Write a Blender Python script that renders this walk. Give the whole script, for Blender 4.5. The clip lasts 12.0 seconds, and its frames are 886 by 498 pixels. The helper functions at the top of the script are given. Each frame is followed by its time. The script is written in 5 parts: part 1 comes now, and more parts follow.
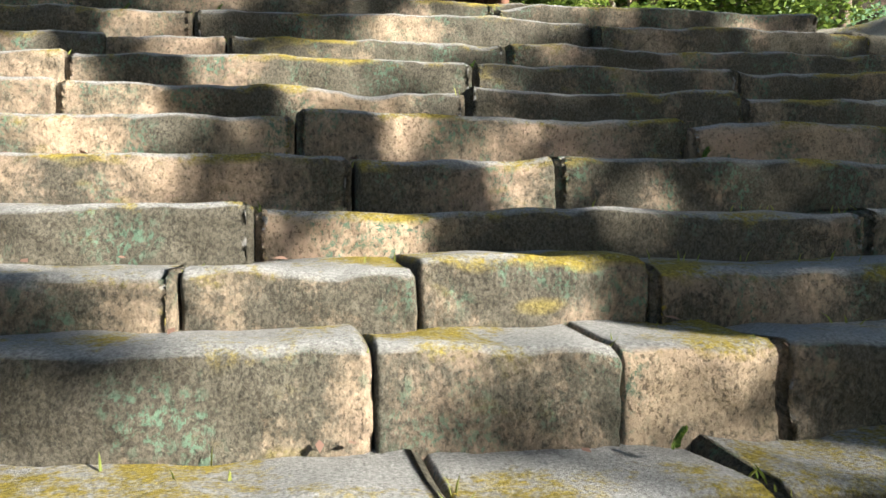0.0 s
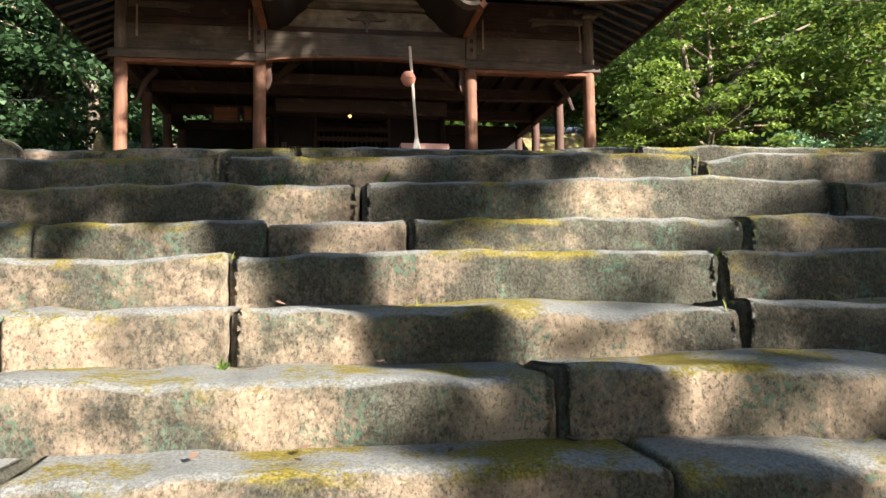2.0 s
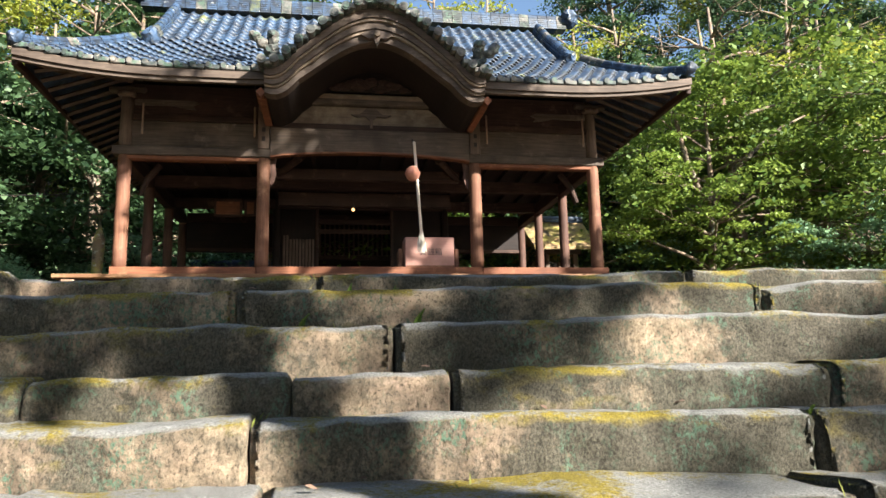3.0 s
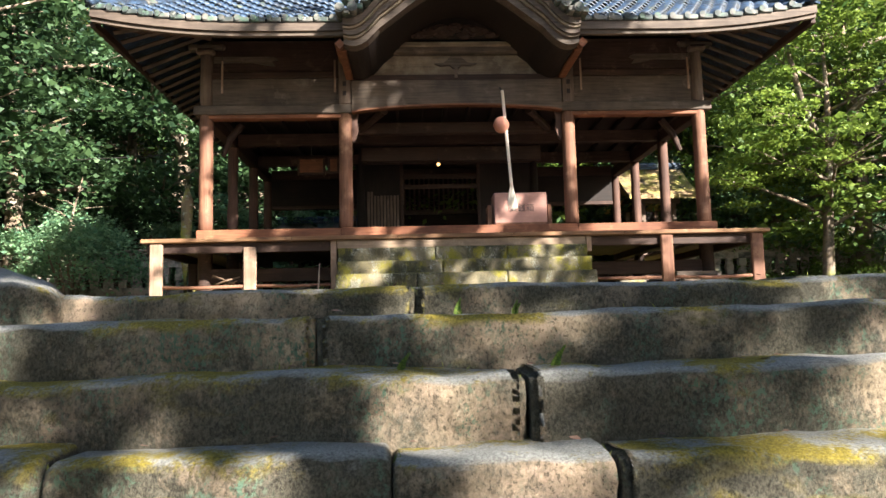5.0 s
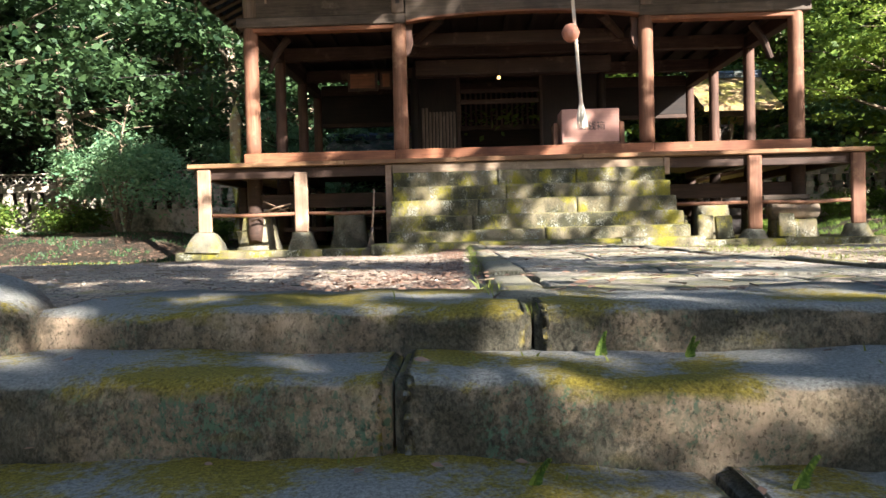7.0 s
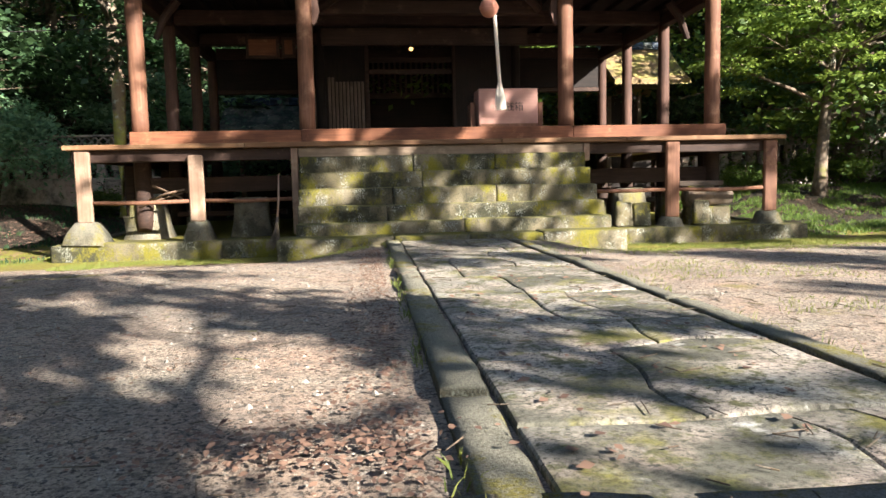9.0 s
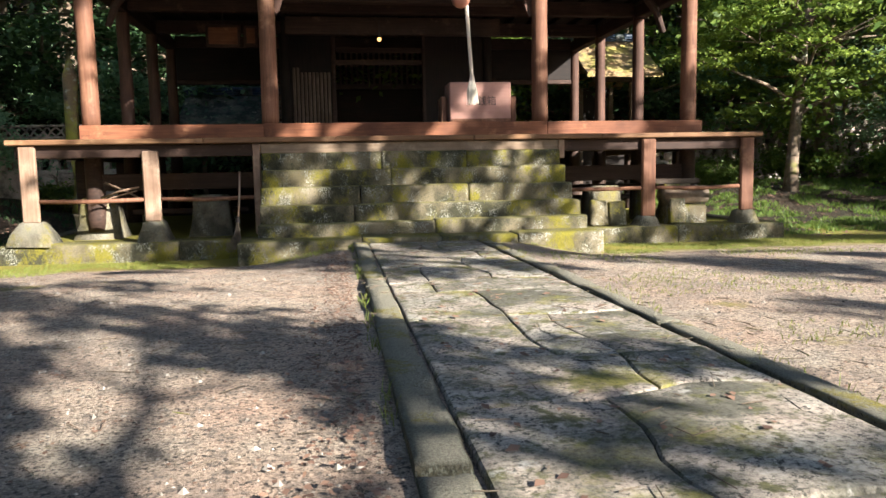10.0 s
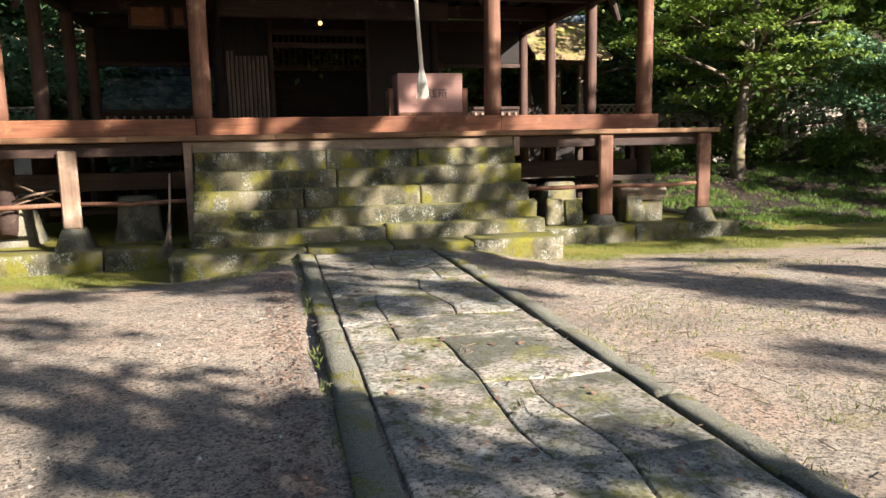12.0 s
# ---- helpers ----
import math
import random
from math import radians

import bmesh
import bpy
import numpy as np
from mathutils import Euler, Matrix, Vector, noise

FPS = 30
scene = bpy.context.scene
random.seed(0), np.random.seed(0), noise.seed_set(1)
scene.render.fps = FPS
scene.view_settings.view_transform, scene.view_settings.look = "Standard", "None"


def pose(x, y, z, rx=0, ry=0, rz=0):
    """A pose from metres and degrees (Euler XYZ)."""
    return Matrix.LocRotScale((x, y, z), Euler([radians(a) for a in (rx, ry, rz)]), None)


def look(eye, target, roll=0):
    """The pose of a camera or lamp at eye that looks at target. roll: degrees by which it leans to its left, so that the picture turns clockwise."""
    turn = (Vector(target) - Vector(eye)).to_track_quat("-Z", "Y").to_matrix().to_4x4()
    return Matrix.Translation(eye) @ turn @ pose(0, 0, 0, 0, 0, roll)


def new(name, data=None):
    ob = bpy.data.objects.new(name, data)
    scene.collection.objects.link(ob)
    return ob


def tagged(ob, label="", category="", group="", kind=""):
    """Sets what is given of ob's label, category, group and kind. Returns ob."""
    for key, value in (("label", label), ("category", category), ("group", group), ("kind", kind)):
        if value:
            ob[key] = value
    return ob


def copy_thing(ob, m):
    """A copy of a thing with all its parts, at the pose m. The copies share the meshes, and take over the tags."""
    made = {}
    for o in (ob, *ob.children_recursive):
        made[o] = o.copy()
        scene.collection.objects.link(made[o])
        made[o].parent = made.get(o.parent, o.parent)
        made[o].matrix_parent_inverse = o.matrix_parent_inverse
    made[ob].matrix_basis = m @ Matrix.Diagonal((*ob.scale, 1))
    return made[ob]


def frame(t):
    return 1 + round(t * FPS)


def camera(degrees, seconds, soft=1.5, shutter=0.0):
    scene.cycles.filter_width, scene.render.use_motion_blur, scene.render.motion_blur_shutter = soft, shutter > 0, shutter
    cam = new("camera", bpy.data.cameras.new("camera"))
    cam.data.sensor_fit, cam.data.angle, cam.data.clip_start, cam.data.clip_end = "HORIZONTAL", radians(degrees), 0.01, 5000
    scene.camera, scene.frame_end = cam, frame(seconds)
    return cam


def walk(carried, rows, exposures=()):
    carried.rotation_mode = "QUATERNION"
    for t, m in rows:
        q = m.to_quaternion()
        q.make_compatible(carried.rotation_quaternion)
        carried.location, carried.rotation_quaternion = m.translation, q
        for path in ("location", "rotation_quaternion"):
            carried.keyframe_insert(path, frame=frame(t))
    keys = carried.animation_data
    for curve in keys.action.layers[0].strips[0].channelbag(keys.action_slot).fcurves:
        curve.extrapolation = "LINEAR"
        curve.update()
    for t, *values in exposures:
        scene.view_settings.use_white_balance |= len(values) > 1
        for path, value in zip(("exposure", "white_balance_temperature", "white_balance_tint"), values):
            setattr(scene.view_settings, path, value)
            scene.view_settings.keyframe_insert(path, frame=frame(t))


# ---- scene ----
cam = camera(63.2, 12.0)

PATH = [
    (0, (-0.283, 0.257, -1.316), (0.179, 2.202, -1.397), -0.1),
    (0.5, (-0.444, 0.441, -1.227), (-0.017, 2.393, -1.311), -0.1),
    (1, (-0.607, 0.596, -1.036), (-0.245, 2.562, -1.099), -0.3),
    (1.5, (-0.672, 0.792, -0.978), (-0.346, 2.765, -0.995), -0.4),
    (1.6, (-0.704, 0.833, -0.954), (-0.362, 2.802, -0.895), -0.4),
    (2, (-0.778, 1.025, -0.725), (-0.469, 2.998, -0.612), -0.8),
    (2.5, (-0.886, 1.218, -0.519), (-0.568, 3.173, -0.238), -1.1),
    (2.7, (-0.894, 1.263, -0.499), (-0.573, 3.21, -0.174), -1.2),
    (4.3, (-0.946, 1.782, -0.263), (-0.735, 3.737, 0.104), -1.4),
    (4.5, (-0.935, 1.845, -0.252), (-0.756, 3.81, 0.076), -1.3),
    (5, (-0.962, 2.072, -0.127), (-0.873, 4.06, 0.075), -1.4),
    (5.5, (-1.074, 2.3, -0.04), (-1.073, 4.297, 0.065), -1.3),
    (6, (-1.095, 2.52, 0.02), (-1.146, 4.519, 0.057), -1.3),
    (6.5, (-1.093, 2.756, 0.133), (-1.166, 4.755, 0.125), -1.3),
    (7, (-1.117, 2.931, 0.194), (-1.175, 4.93, 0.152), -1.4),
    (7.2, (-1.126, 2.98, 0.265), (-1.171, 4.979, 0.21), -1.6),
    (8.8, (-1.267, 3.592, 0.766), (-1.084, 5.576, 0.598), -1.5),
    (9, (-1.267, 3.649, 0.769), (-1.06, 5.63, 0.59), -1.3),
    (9.5, (-1.159, 3.855, 0.846), (-0.906, 5.829, 0.648), -1.1),
    (10, (-1.236, 4.1, 0.918), (-0.944, 6.067, 0.705), -1.1),
    (10.5, (-1.312, 4.298, 1.078), (-0.995, 6.26, 0.846), -1.1),
    (11, (-1.232, 4.444, 1.16), (-0.897, 6.4, 0.907), -1.1),
    (11.5, (-1.236, 4.63, 1.265), (-0.856, 6.575, 0.99), -1.1),
    (12, (-1.267, 4.787, 1.344), (-0.816, 6.713, 1.046), -1.1),
]
walk(cam, [(t, look(eye, target, roll)) for t, eye, target, roll in PATH], exposures=[(0, 2.35), (2.5, 2.25), (5.0, 2.6), (6.5, 2.75), (9.0, 2.3), (12.0, 2.1)])

# ==== light ====
SUN_EL, SUN_AZ = 26.0, -40.0      # elevation; degrees to the left of straight behind the walker
to_sun = Vector((-math.sin(radians(SUN_AZ)) * math.cos(radians(SUN_EL)),
                 -math.cos(radians(SUN_AZ)) * math.cos(radians(SUN_EL)), math.sin(radians(SUN_EL))))
world = bpy.data.worlds.new("sky")
scene.world = world
world.use_nodes = True
wn = world.node_tree.nodes
sky = wn.new("ShaderNodeTexSky")
sky.sky_type, sky.sun_disc = "NISHITA", False
sky.sun_elevation, sky.sun_rotation = radians(SUN_EL), math.atan2(to_sun.x, to_sun.y)
wn["Background"].inputs["Strength"].default_value = 0.052
world.node_tree.links.new(sky.outputs["Color"], wn["Background"].inputs["Color"])
sun = new("sun", bpy.data.lights.new("sun", "SUN"))
sun.data.energy, sun.data.angle, sun.data.color = 5.0, radians(0.5), (1.0, 0.93, 0.82)
sun.matrix_world = look(to_sun * 30, (0, 0, 0))
scene.view_settings.use_white_balance = True
scene.view_settings.white_balance_temperature, scene.view_settings.white_balance_tint = 6200, 8


# ---- materials ----
def _nodes(name):
    m = bpy.data.materials.new(name)
    m.use_nodes = True
    nt = m.node_tree
    return m, nt, nt.nodes, nt.links, nt.nodes["Principled BSDF"]


def _coords(nt, stretch=(1, 1, 1)):
    n, l = nt.nodes, nt.links
    tc, info = n.new("ShaderNodeTexCoord"), n.new("ShaderNodeObjectInfo")
    mul, add, mp = n.new("ShaderNodeMath"), n.new("ShaderNodeVectorMath"), n.new("ShaderNodeMapping")
    mul.operation = "MULTIPLY"
    mul.inputs[1].default_value = 40.0
    l.new(info.outputs["Random"], mul.inputs[0])
    l.new(tc.outputs["Object"], add.inputs[0])
    l.new(mul.outputs[0], add.inputs[1])
    mp.inputs["Scale"].default_value = stretch
    l.new(add.outputs[0], mp.inputs["Vector"])
    return mp.outputs[0], info.outputs["Random"]


def _noise(nt, vec, scale, detail=5, rough=0.6):
    t = nt.nodes.new("ShaderNodeTexNoise")
    t.inputs["Scale"].default_value, t.inputs["Detail"].default_value = scale, detail
    t.inputs["Roughness"].default_value = rough
    nt.links.new(vec, t.inputs["Vector"])
    return t.outputs["Fac"]


def _step(nt, val, lo, hi):
    r = nt.nodes.new("ShaderNodeMapRange")
    r.inputs["From Min"].default_value, r.inputs["From Max"].default_value = lo, hi
    nt.links.new(val, r.inputs["Value"])
    return r.outputs["Result"]


def _mix(nt, fac, a, b):
    m = nt.nodes.new("ShaderNodeMix")
    m.data_type = "RGBA"
    cols = [s for s in m.inputs if s.type == "RGBA"]
    if isinstance(fac, float):
        m.inputs[0].default_value = fac
    else:
        nt.links.new(fac, m.inputs[0])
    for sock, v in zip(cols, (a, b)):
        if isinstance(v, tuple):
            sock.default_value = (*v, 1)
        else:
            nt.links.new(v, sock)
    return [s for s in m.outputs if s.type == "RGBA"][0]


def _bump(nt, height, strength, distance, bsdf, under=None):
    b = nt.nodes.new("ShaderNodeBump")
    b.inputs["Strength"].default_value, b.inputs["Distance"].default_value = strength, distance
    nt.links.new(height, b.inputs["Height"])
    if under is not None:
        nt.links.new(under, b.inputs["Normal"])
    nt.links.new(b.outputs[0], bsdf.inputs["Normal"])
    return b.outputs[0]


def patchy(name, base, layers, grain=60.0, bump=0.6, dist=0.01, rough=0.9, mottle=0.25, moss=None, spec=0.3, drag=1.0, pit=0.0, tread=None):
    """Stone, soil, plaster: a base colour, blotches (colour, scale, low, high) over it, grain and pits; moss: (colour, low) on faces that look up."""
    m, nt, n, l, b = _nodes(name)
    vec, rnd = _coords(nt, (1, 1, drag))
    fine = _noise(nt, vec, grain, 8, 0.75)
    col = _mix(nt, _step(nt, fine, 0.3, 0.7), tuple(c * (1 - mottle) for c in base), tuple(min(1, c * (1 + mottle)) for c in base))
    hue = _noise(nt, vec, 1.7, 3)
    col = _mix(nt, _step(nt, hue, 0.3, 0.75), col, tuple(c * f for c, f in zip(base, (1.15, 0.92, 0.85))))
    for i, (c, s, lo, hi) in enumerate(layers):
        off = n.new("ShaderNodeVectorMath")
        off.inputs[1].default_value = (7.3 * i + 3, 2.1 * i, 5.7 * i)
        l.new(vec, off.inputs[0])
        mask = _step(nt, _noise(nt, off.outputs[0], s, 7, 0.68), lo, hi)
        col = _mix(nt, mask, col, c)
    if tread:
        geo, sep = n.new("ShaderNodeNewGeometry"), n.new("ShaderNodeSeparateXYZ")
        l.new(geo.outputs["Normal"], sep.inputs[0])
        col = _mix(nt, _step(nt, sep.outputs["Z"], 0.55, 0.95), col, tread)
    if moss:
        geo, sep, mm = n.new("ShaderNodeNewGeometry"), n.new("ShaderNodeSeparateXYZ"), n.new("ShaderNodeMath")
        l.new(geo.outputs["Normal"], sep.inputs[0])
        mm.operation = "MULTIPLY"
        l.new(_step(nt, sep.outputs["Z"], 0.25, 0.8), mm.inputs[0])
        l.new(_step(nt, _noise(nt, vec, 2.6, 6, 0.65), moss[1], moss[1] + 0.14), mm.inputs[1])
        tuft = _mix(nt, _step(nt, _noise(nt, vec, 70.0, 5, 0.7), 0.35, 0.65), tuple(c * 0.45 for c in moss[0]), tuple(c * 1.35 for c in moss[0]))
        col = _mix(nt, mm.outputs[0], col, tuft)
    if pit:
        px = n.new("ShaderNodeMix")
        px.data_type, px.blend_type = "RGBA", "MULTIPLY"
        px.inputs[0].default_value = pit
        crumbs = _mix(nt, _step(nt, _noise(nt, vec, grain * 0.7, 9, 0.82), 0.38, 0.54), (0.16, 0.15, 0.15), (1.2, 1.2, 1.2))
        ins = [s for s in px.inputs if s.type == "RGBA"]
        l.new(col, ins[0])
        l.new(crumbs, ins[1])
        col = [s for s in px.outputs if s.type == "RGBA"][0]
    l.new(col, b.inputs["Base Color"])
    b.inputs["Roughness"].default_value, b.inputs["Specular IOR Level"].default_value = rough, spec
    u = _bump(nt, _noise(nt, vec, grain * 0.25, 8, 0.75), bump, dist * 3, b)
    _bump(nt, fine, bump, dist, b, u)
    return m


def wood(name, light, dark, axis, worn=None, scale=1.0, rough=0.75, bump=0.35):
    """Boards and beams with the grain along one axis; worn: (colour, low) for bleached or stained blotches."""
    m, nt, n, l, b = _nodes(name)
    st = [14.0 * scale] * 3
    st["xyz".index(axis)] = 0.8 * scale
    vec, rnd = _coords(nt, tuple(st))
    flat, _ = _coords(nt)
    g = _noise(nt, vec, 2.2, 7, 0.65)
    col = _mix(nt, _step(nt, g, 0.32, 0.68), dark, light)
    col = _mix(nt, _step(nt, _noise(nt, flat, 1.6, 4), 0.35, 0.8), col, tuple(c * 0.6 for c in dark))
    if worn:
        col = _mix(nt, _step(nt, _noise(nt, flat, 2.4, 6, 0.7), worn[1], worn[1] + 0.25), col, worn[0])
    l.new(col, b.inputs["Base Color"])
    b.inputs["Roughness"].default_value, b.inputs["Specular IOR Level"].default_value = rough, 0.3
    u = _bump(nt, g, bump, 0.008, b)
    _bump(nt, _noise(nt, vec, 9.0, 4), bump, 0.003, b, u)
    return m


def leafy(name, c1, c2, trans=0.35, rough=0.55):
    m, nt, n, l, b = _nodes(name)
    geo = n.new("ShaderNodeNewGeometry")
    ramp = _mix(nt, geo.outputs["Random Per Island"], c1, c2)
    l.new(ramp, b.inputs["Base Color"])
    b.inputs["Roughness"].default_value, b.inputs["Specular IOR Level"].default_value = rough, 0.35
    t, ms = n.new("ShaderNodeBsdfTranslucent"), n.new("ShaderNodeMixShader")
    tc = _mix(nt, 0.5, ramp, tuple(min(1, c * 1.6) for c in c2))
    l.new(tc, t.inputs["Color"])
    ms.inputs[0].default_value = trans
    l.new(b.outputs[0], ms.inputs[1])
    l.new(t.outputs[0], ms.inputs[2])
    l.new(ms.outputs[0], n["Material Output"].inputs["Surface"])
    return m


def plain(name, c, rough=0.6, metal=0.0, grain=30.0, bump=0.15):
    m = patchy(name, c, [], grain, bump, 0.004, rough, 0.12)
    m.node_tree.nodes["Principled BSDF"].inputs["Metallic"].default_value = metal
    return m


LICHEN, TEAL, OCHRE = (0.045, 0.042, 0.038), (0.12, 0.17, 0.13), (0.30, 0.22, 0.06)


def crusted(name, base, tint, algae, lichen, moss, tread, spread=0.5, pitted=0.5, creep=0.15, mossy=0.50):
    """Old tooled sandstone: two body tones, a dark stippled crust of algae, green lichen flecks, pits along the tool marks; moss and pale wear on the treads."""
    m, nt, n, l, b = _nodes(name)
    vec, rnd = _coords(nt, (1, 1, 0.75))
    def shifted(k):
        off = n.new("ShaderNodeVectorMath")
        off.inputs[1].default_value = (5.1 * k, 2.7 * k + 1, 8.3 * k)
        l.new(vec, off.inputs[0])
        return off.outputs[0]
    def times(p, q, op="MULTIPLY"):
        t = n.new("ShaderNodeMath")
        t.operation = op
        for sock, v in zip(t.inputs, (p, q)):
            if isinstance(v, float):
                sock.default_value = v
            else:
                l.new(v, sock)
        return t.outputs[0]
    grit = _noise(nt, shifted(1), 120, 5, 0.8)
    crumb = _noise(nt, shifted(2), 48, 6, 0.75)
    col = _mix(nt, _step(nt, _noise(nt, shifted(3), 3.0, 6, 0.65), 0.38, 0.64), base, tint)
    col = _mix(nt, _step(nt, grit, 0.40, 0.60), tuple(c * 0.72 for c in base), col)
    # the crust: broad patches whose edge breaks up into stipple
    broad = _noise(nt, shifted(4), 1.9, 5, 0.6)
    edge = times(times(broad, 0.74), times(crumb, 0.26), "ADD")
    crust = times(_step(nt, edge, spread - 0.075, spread + 0.055), 0.9)
    dark = _mix(nt, _step(nt, grit, 0.42, 0.58), tuple(c * 0.45 for c in algae), tuple(c * 1.5 for c in algae))
    col = _mix(nt, crust, col, dark)
    fleck = times(_step(nt, _noise(nt, shifted(5), 4.5, 4, 0.6), 0.50, 0.62), _step(nt, _noise(nt, shifted(6), 55, 5, 0.75), 0.50, 0.58))
    col = _mix(nt, fleck, col, lichen)
    pits = _step(nt, _noise(nt, shifted(7), 95, 4, 0.7), 0.55, 0.61)
    col = _mix(nt, times(pits, pitted), col, tuple(c * 0.35 for c in algae))
    geo, sep = n.new("ShaderNodeNewGeometry"), n.new("ShaderNodeSeparateXYZ")
    l.new(geo.outputs["Normal"], sep.inputs[0])
    up = _step(nt, sep.outputs["Z"], 0.55, 0.92)
    worn = _mix(nt, _step(nt, grit, 0.38, 0.62), tuple(c * 0.55 for c in tread), tuple(c * 1.25 for c in tread))
    col = _mix(nt, up, col, worn)
    patch = _step(nt, times(times(_noise(nt, shifted(8), 2.4, 5, 0.6), 0.7), times(crumb, 0.3), "ADD"), mossy, mossy + 0.07)
    tuft = _mix(nt, _step(nt, grit, 0.36, 0.64), tuple(c * 0.4 for c in moss), tuple(c * 1.4 for c in moss))
    col = _mix(nt, times(patch, _step(nt, sep.outputs["Z"], creep, creep + 0.6)), col, tuft)
    l.new(col, b.inputs["Base Color"])
    b.inputs["Roughness"].default_value, b.inputs["Specular IOR Level"].default_value = 0.92, 0.25
    u = _bump(nt, crumb, 0.85, 0.022, b)
    _bump(nt, times(grit, times(pits, -0.6), "ADD"), 0.85, 0.009, b, u)
    return m


M_STEP = crusted("worn_sandstone", (0.49, 0.37, 0.25), (0.43, 0.29, 0.21), (0.058, 0.058, 0.044), (0.11, 0.17, 0.115), (0.27, 0.205, 0.03), (0.30, 0.29, 0.27), spread=0.455, pitted=0.5, mossy=0.495)
M_PATH = patchy("grey_flagstone", (0.33, 0.305, 0.26), [((0.05, 0.047, 0.04), 40.0, 0.53, 0.60), ((0.10, 0.092, 0.07), 1.5, 0.44, 0.60), ((0.09, 0.085, 0.04), 9.0, 0.53, 0.62), ((0.36, 0.34, 0.31), 5.0, 0.60, 0.70), ((0.17, 0.15, 0.04), 2.4, 0.54, 0.68)], grain=50, bump=0.7, dist=0.003, mottle=0.35, pit=0.7)
M_KERB = crusted("mossy_kerb_stone", (0.28, 0.24, 0.18), (0.22, 0.18, 0.10), (0.065, 0.06, 0.042), (0.26, 0.26, 0.21), (0.24, 0.20, 0.05), (0.26, 0.235, 0.18), spread=0.505, pitted=0.7, mossy=0.53)
M_STAIR = crusted("mossy_stair_stone", (0.23, 0.19, 0.13), (0.18, 0.145, 0.06), (0.032, 0.033, 0.019), (0.40, 0.39, 0.33), (0.19, 0.165, 0.022), (0.17, 0.15, 0.06), spread=0.50, pitted=0.5, creep=-0.75, mossy=0.515)
M_SLAB = patchy("mossy_concrete", (0.22, 0.18, 0.125), [((0.07, 0.065, 0.045), 2.0, 0.45, 0.62), ((0.20, 0.165, 0.03), 1.7, 0.50, 0.66)], grain=45, bump=0.8, dist=0.004, pit=0.7)
M_SOIL = patchy("packed_earth", (0.35, 0.29, 0.225), [((0.21, 0.17, 0.14), 0.9, 0.48, 0.68), ((0.07, 0.058, 0.048), 42.0, 0.54, 0.59), ((0.42, 0.36, 0.31), 70.0, 0.62, 0.68), ((0.17, 0.135, 0.11), 12.0, 0.50, 0.66), ((0.20, 0.17, 0.03), 0.5, 0.62, 0.70)], grain=90, bump=0.8, dist=0.005, rough=0.95, mottle=0.45, pit=0.8)


def moss_edge(m, colour):
    """Moss that thickens in the earth towards the foot of the hall."""
    nt = m.node_tree
    n, l, b = nt.nodes, nt.links, nt.nodes["Principled BSDF"]
    tc, sep, add, mul = n.new("ShaderNodeTexCoord"), n.new("ShaderNodeSeparateXYZ"), n.new("ShaderNodeMath"), n.new("ShaderNodeMath")
    l.new(tc.outputs["Object"], sep.inputs[0])
    mul.operation = "MULTIPLY"
    mul.inputs[1].default_value = 4.0
    l.new(_noise(nt, tc.outputs["Object"], 0.8, 8, 0.72), mul.inputs[0])
    l.new(mul.outputs[0], add.inputs[0])
    l.new(sep.outputs["Y"], add.inputs[1])
    tone = _mix(nt, _step(nt, _noise(nt, tc.outputs["Object"], 60.0, 6, 0.75), 0.36, 0.62), tuple(c * 0.4 for c in colour), tuple(c * 1.3 for c in colour))
    old = b.inputs["Base Color"].links[0].from_socket
    l.new(_mix(nt, _step(nt, add.outputs[0], 15.0, 16.0), old, tone), b.inputs["Base Color"])
    return m


moss_edge(M_SOIL, (0.21, 0.18, 0.03))
M_FOREST = patchy("forest_floor", (0.075, 0.058, 0.04), [((0.03, 0.03, 0.02), 0.8, 0.45, 0.65), ((0.13, 0.09, 0.06), 14.0, 0.56, 0.66)], grain=30, bump=1.0, dist=0.03, rough=0.95, mottle=0.5)
M_WALL = patchy("weathered_concrete_block", (0.42, 0.38, 0.33), [((0.06, 0.06, 0.05), 1.6, 0.48, 0.66), ((0.10, 0.12, 0.06), 4.0, 0.58, 0.70)], grain=40, bump=0.5, dist=0.006)
# Dark copy of M_POST's wood, with the hall's shade put into its colour.
M_BACK = wood("shade_darkened_post_wood", (0.13, 0.065, 0.045), (0.06, 0.03, 0.022), "z")
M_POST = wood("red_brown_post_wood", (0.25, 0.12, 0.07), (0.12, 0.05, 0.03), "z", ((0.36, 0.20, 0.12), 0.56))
M_PALE = wood("bleached_post_wood", (0.36, 0.235, 0.165), (0.20, 0.12, 0.08), "z", ((0.40, 0.29, 0.21), 0.5))
M_SILL = wood("red_brown_sill_wood", (0.27, 0.105, 0.05), (0.13, 0.048, 0.026), "x", ((0.40, 0.20, 0.10), 0.58))
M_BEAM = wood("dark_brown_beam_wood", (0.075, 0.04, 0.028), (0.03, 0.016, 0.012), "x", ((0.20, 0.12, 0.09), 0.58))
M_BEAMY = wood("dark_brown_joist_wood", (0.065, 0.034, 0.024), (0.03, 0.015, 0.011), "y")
M_GREYX = wood("grey_brown_panel_wood", (0.15, 0.11, 0.083), (0.06, 0.042, 0.032), "x", ((0.22, 0.17, 0.135), 0.58))
M_GREYZ = wood("grey_brown_strut_wood", (0.20, 0.14, 0.105), (0.10, 0.066, 0.05), "z", ((0.24, 0.18, 0.14), 0.58))
M_GREYY = wood("grey_brown_rafter_wood", (0.19, 0.12, 0.085), (0.09, 0.055, 0.04), "y")
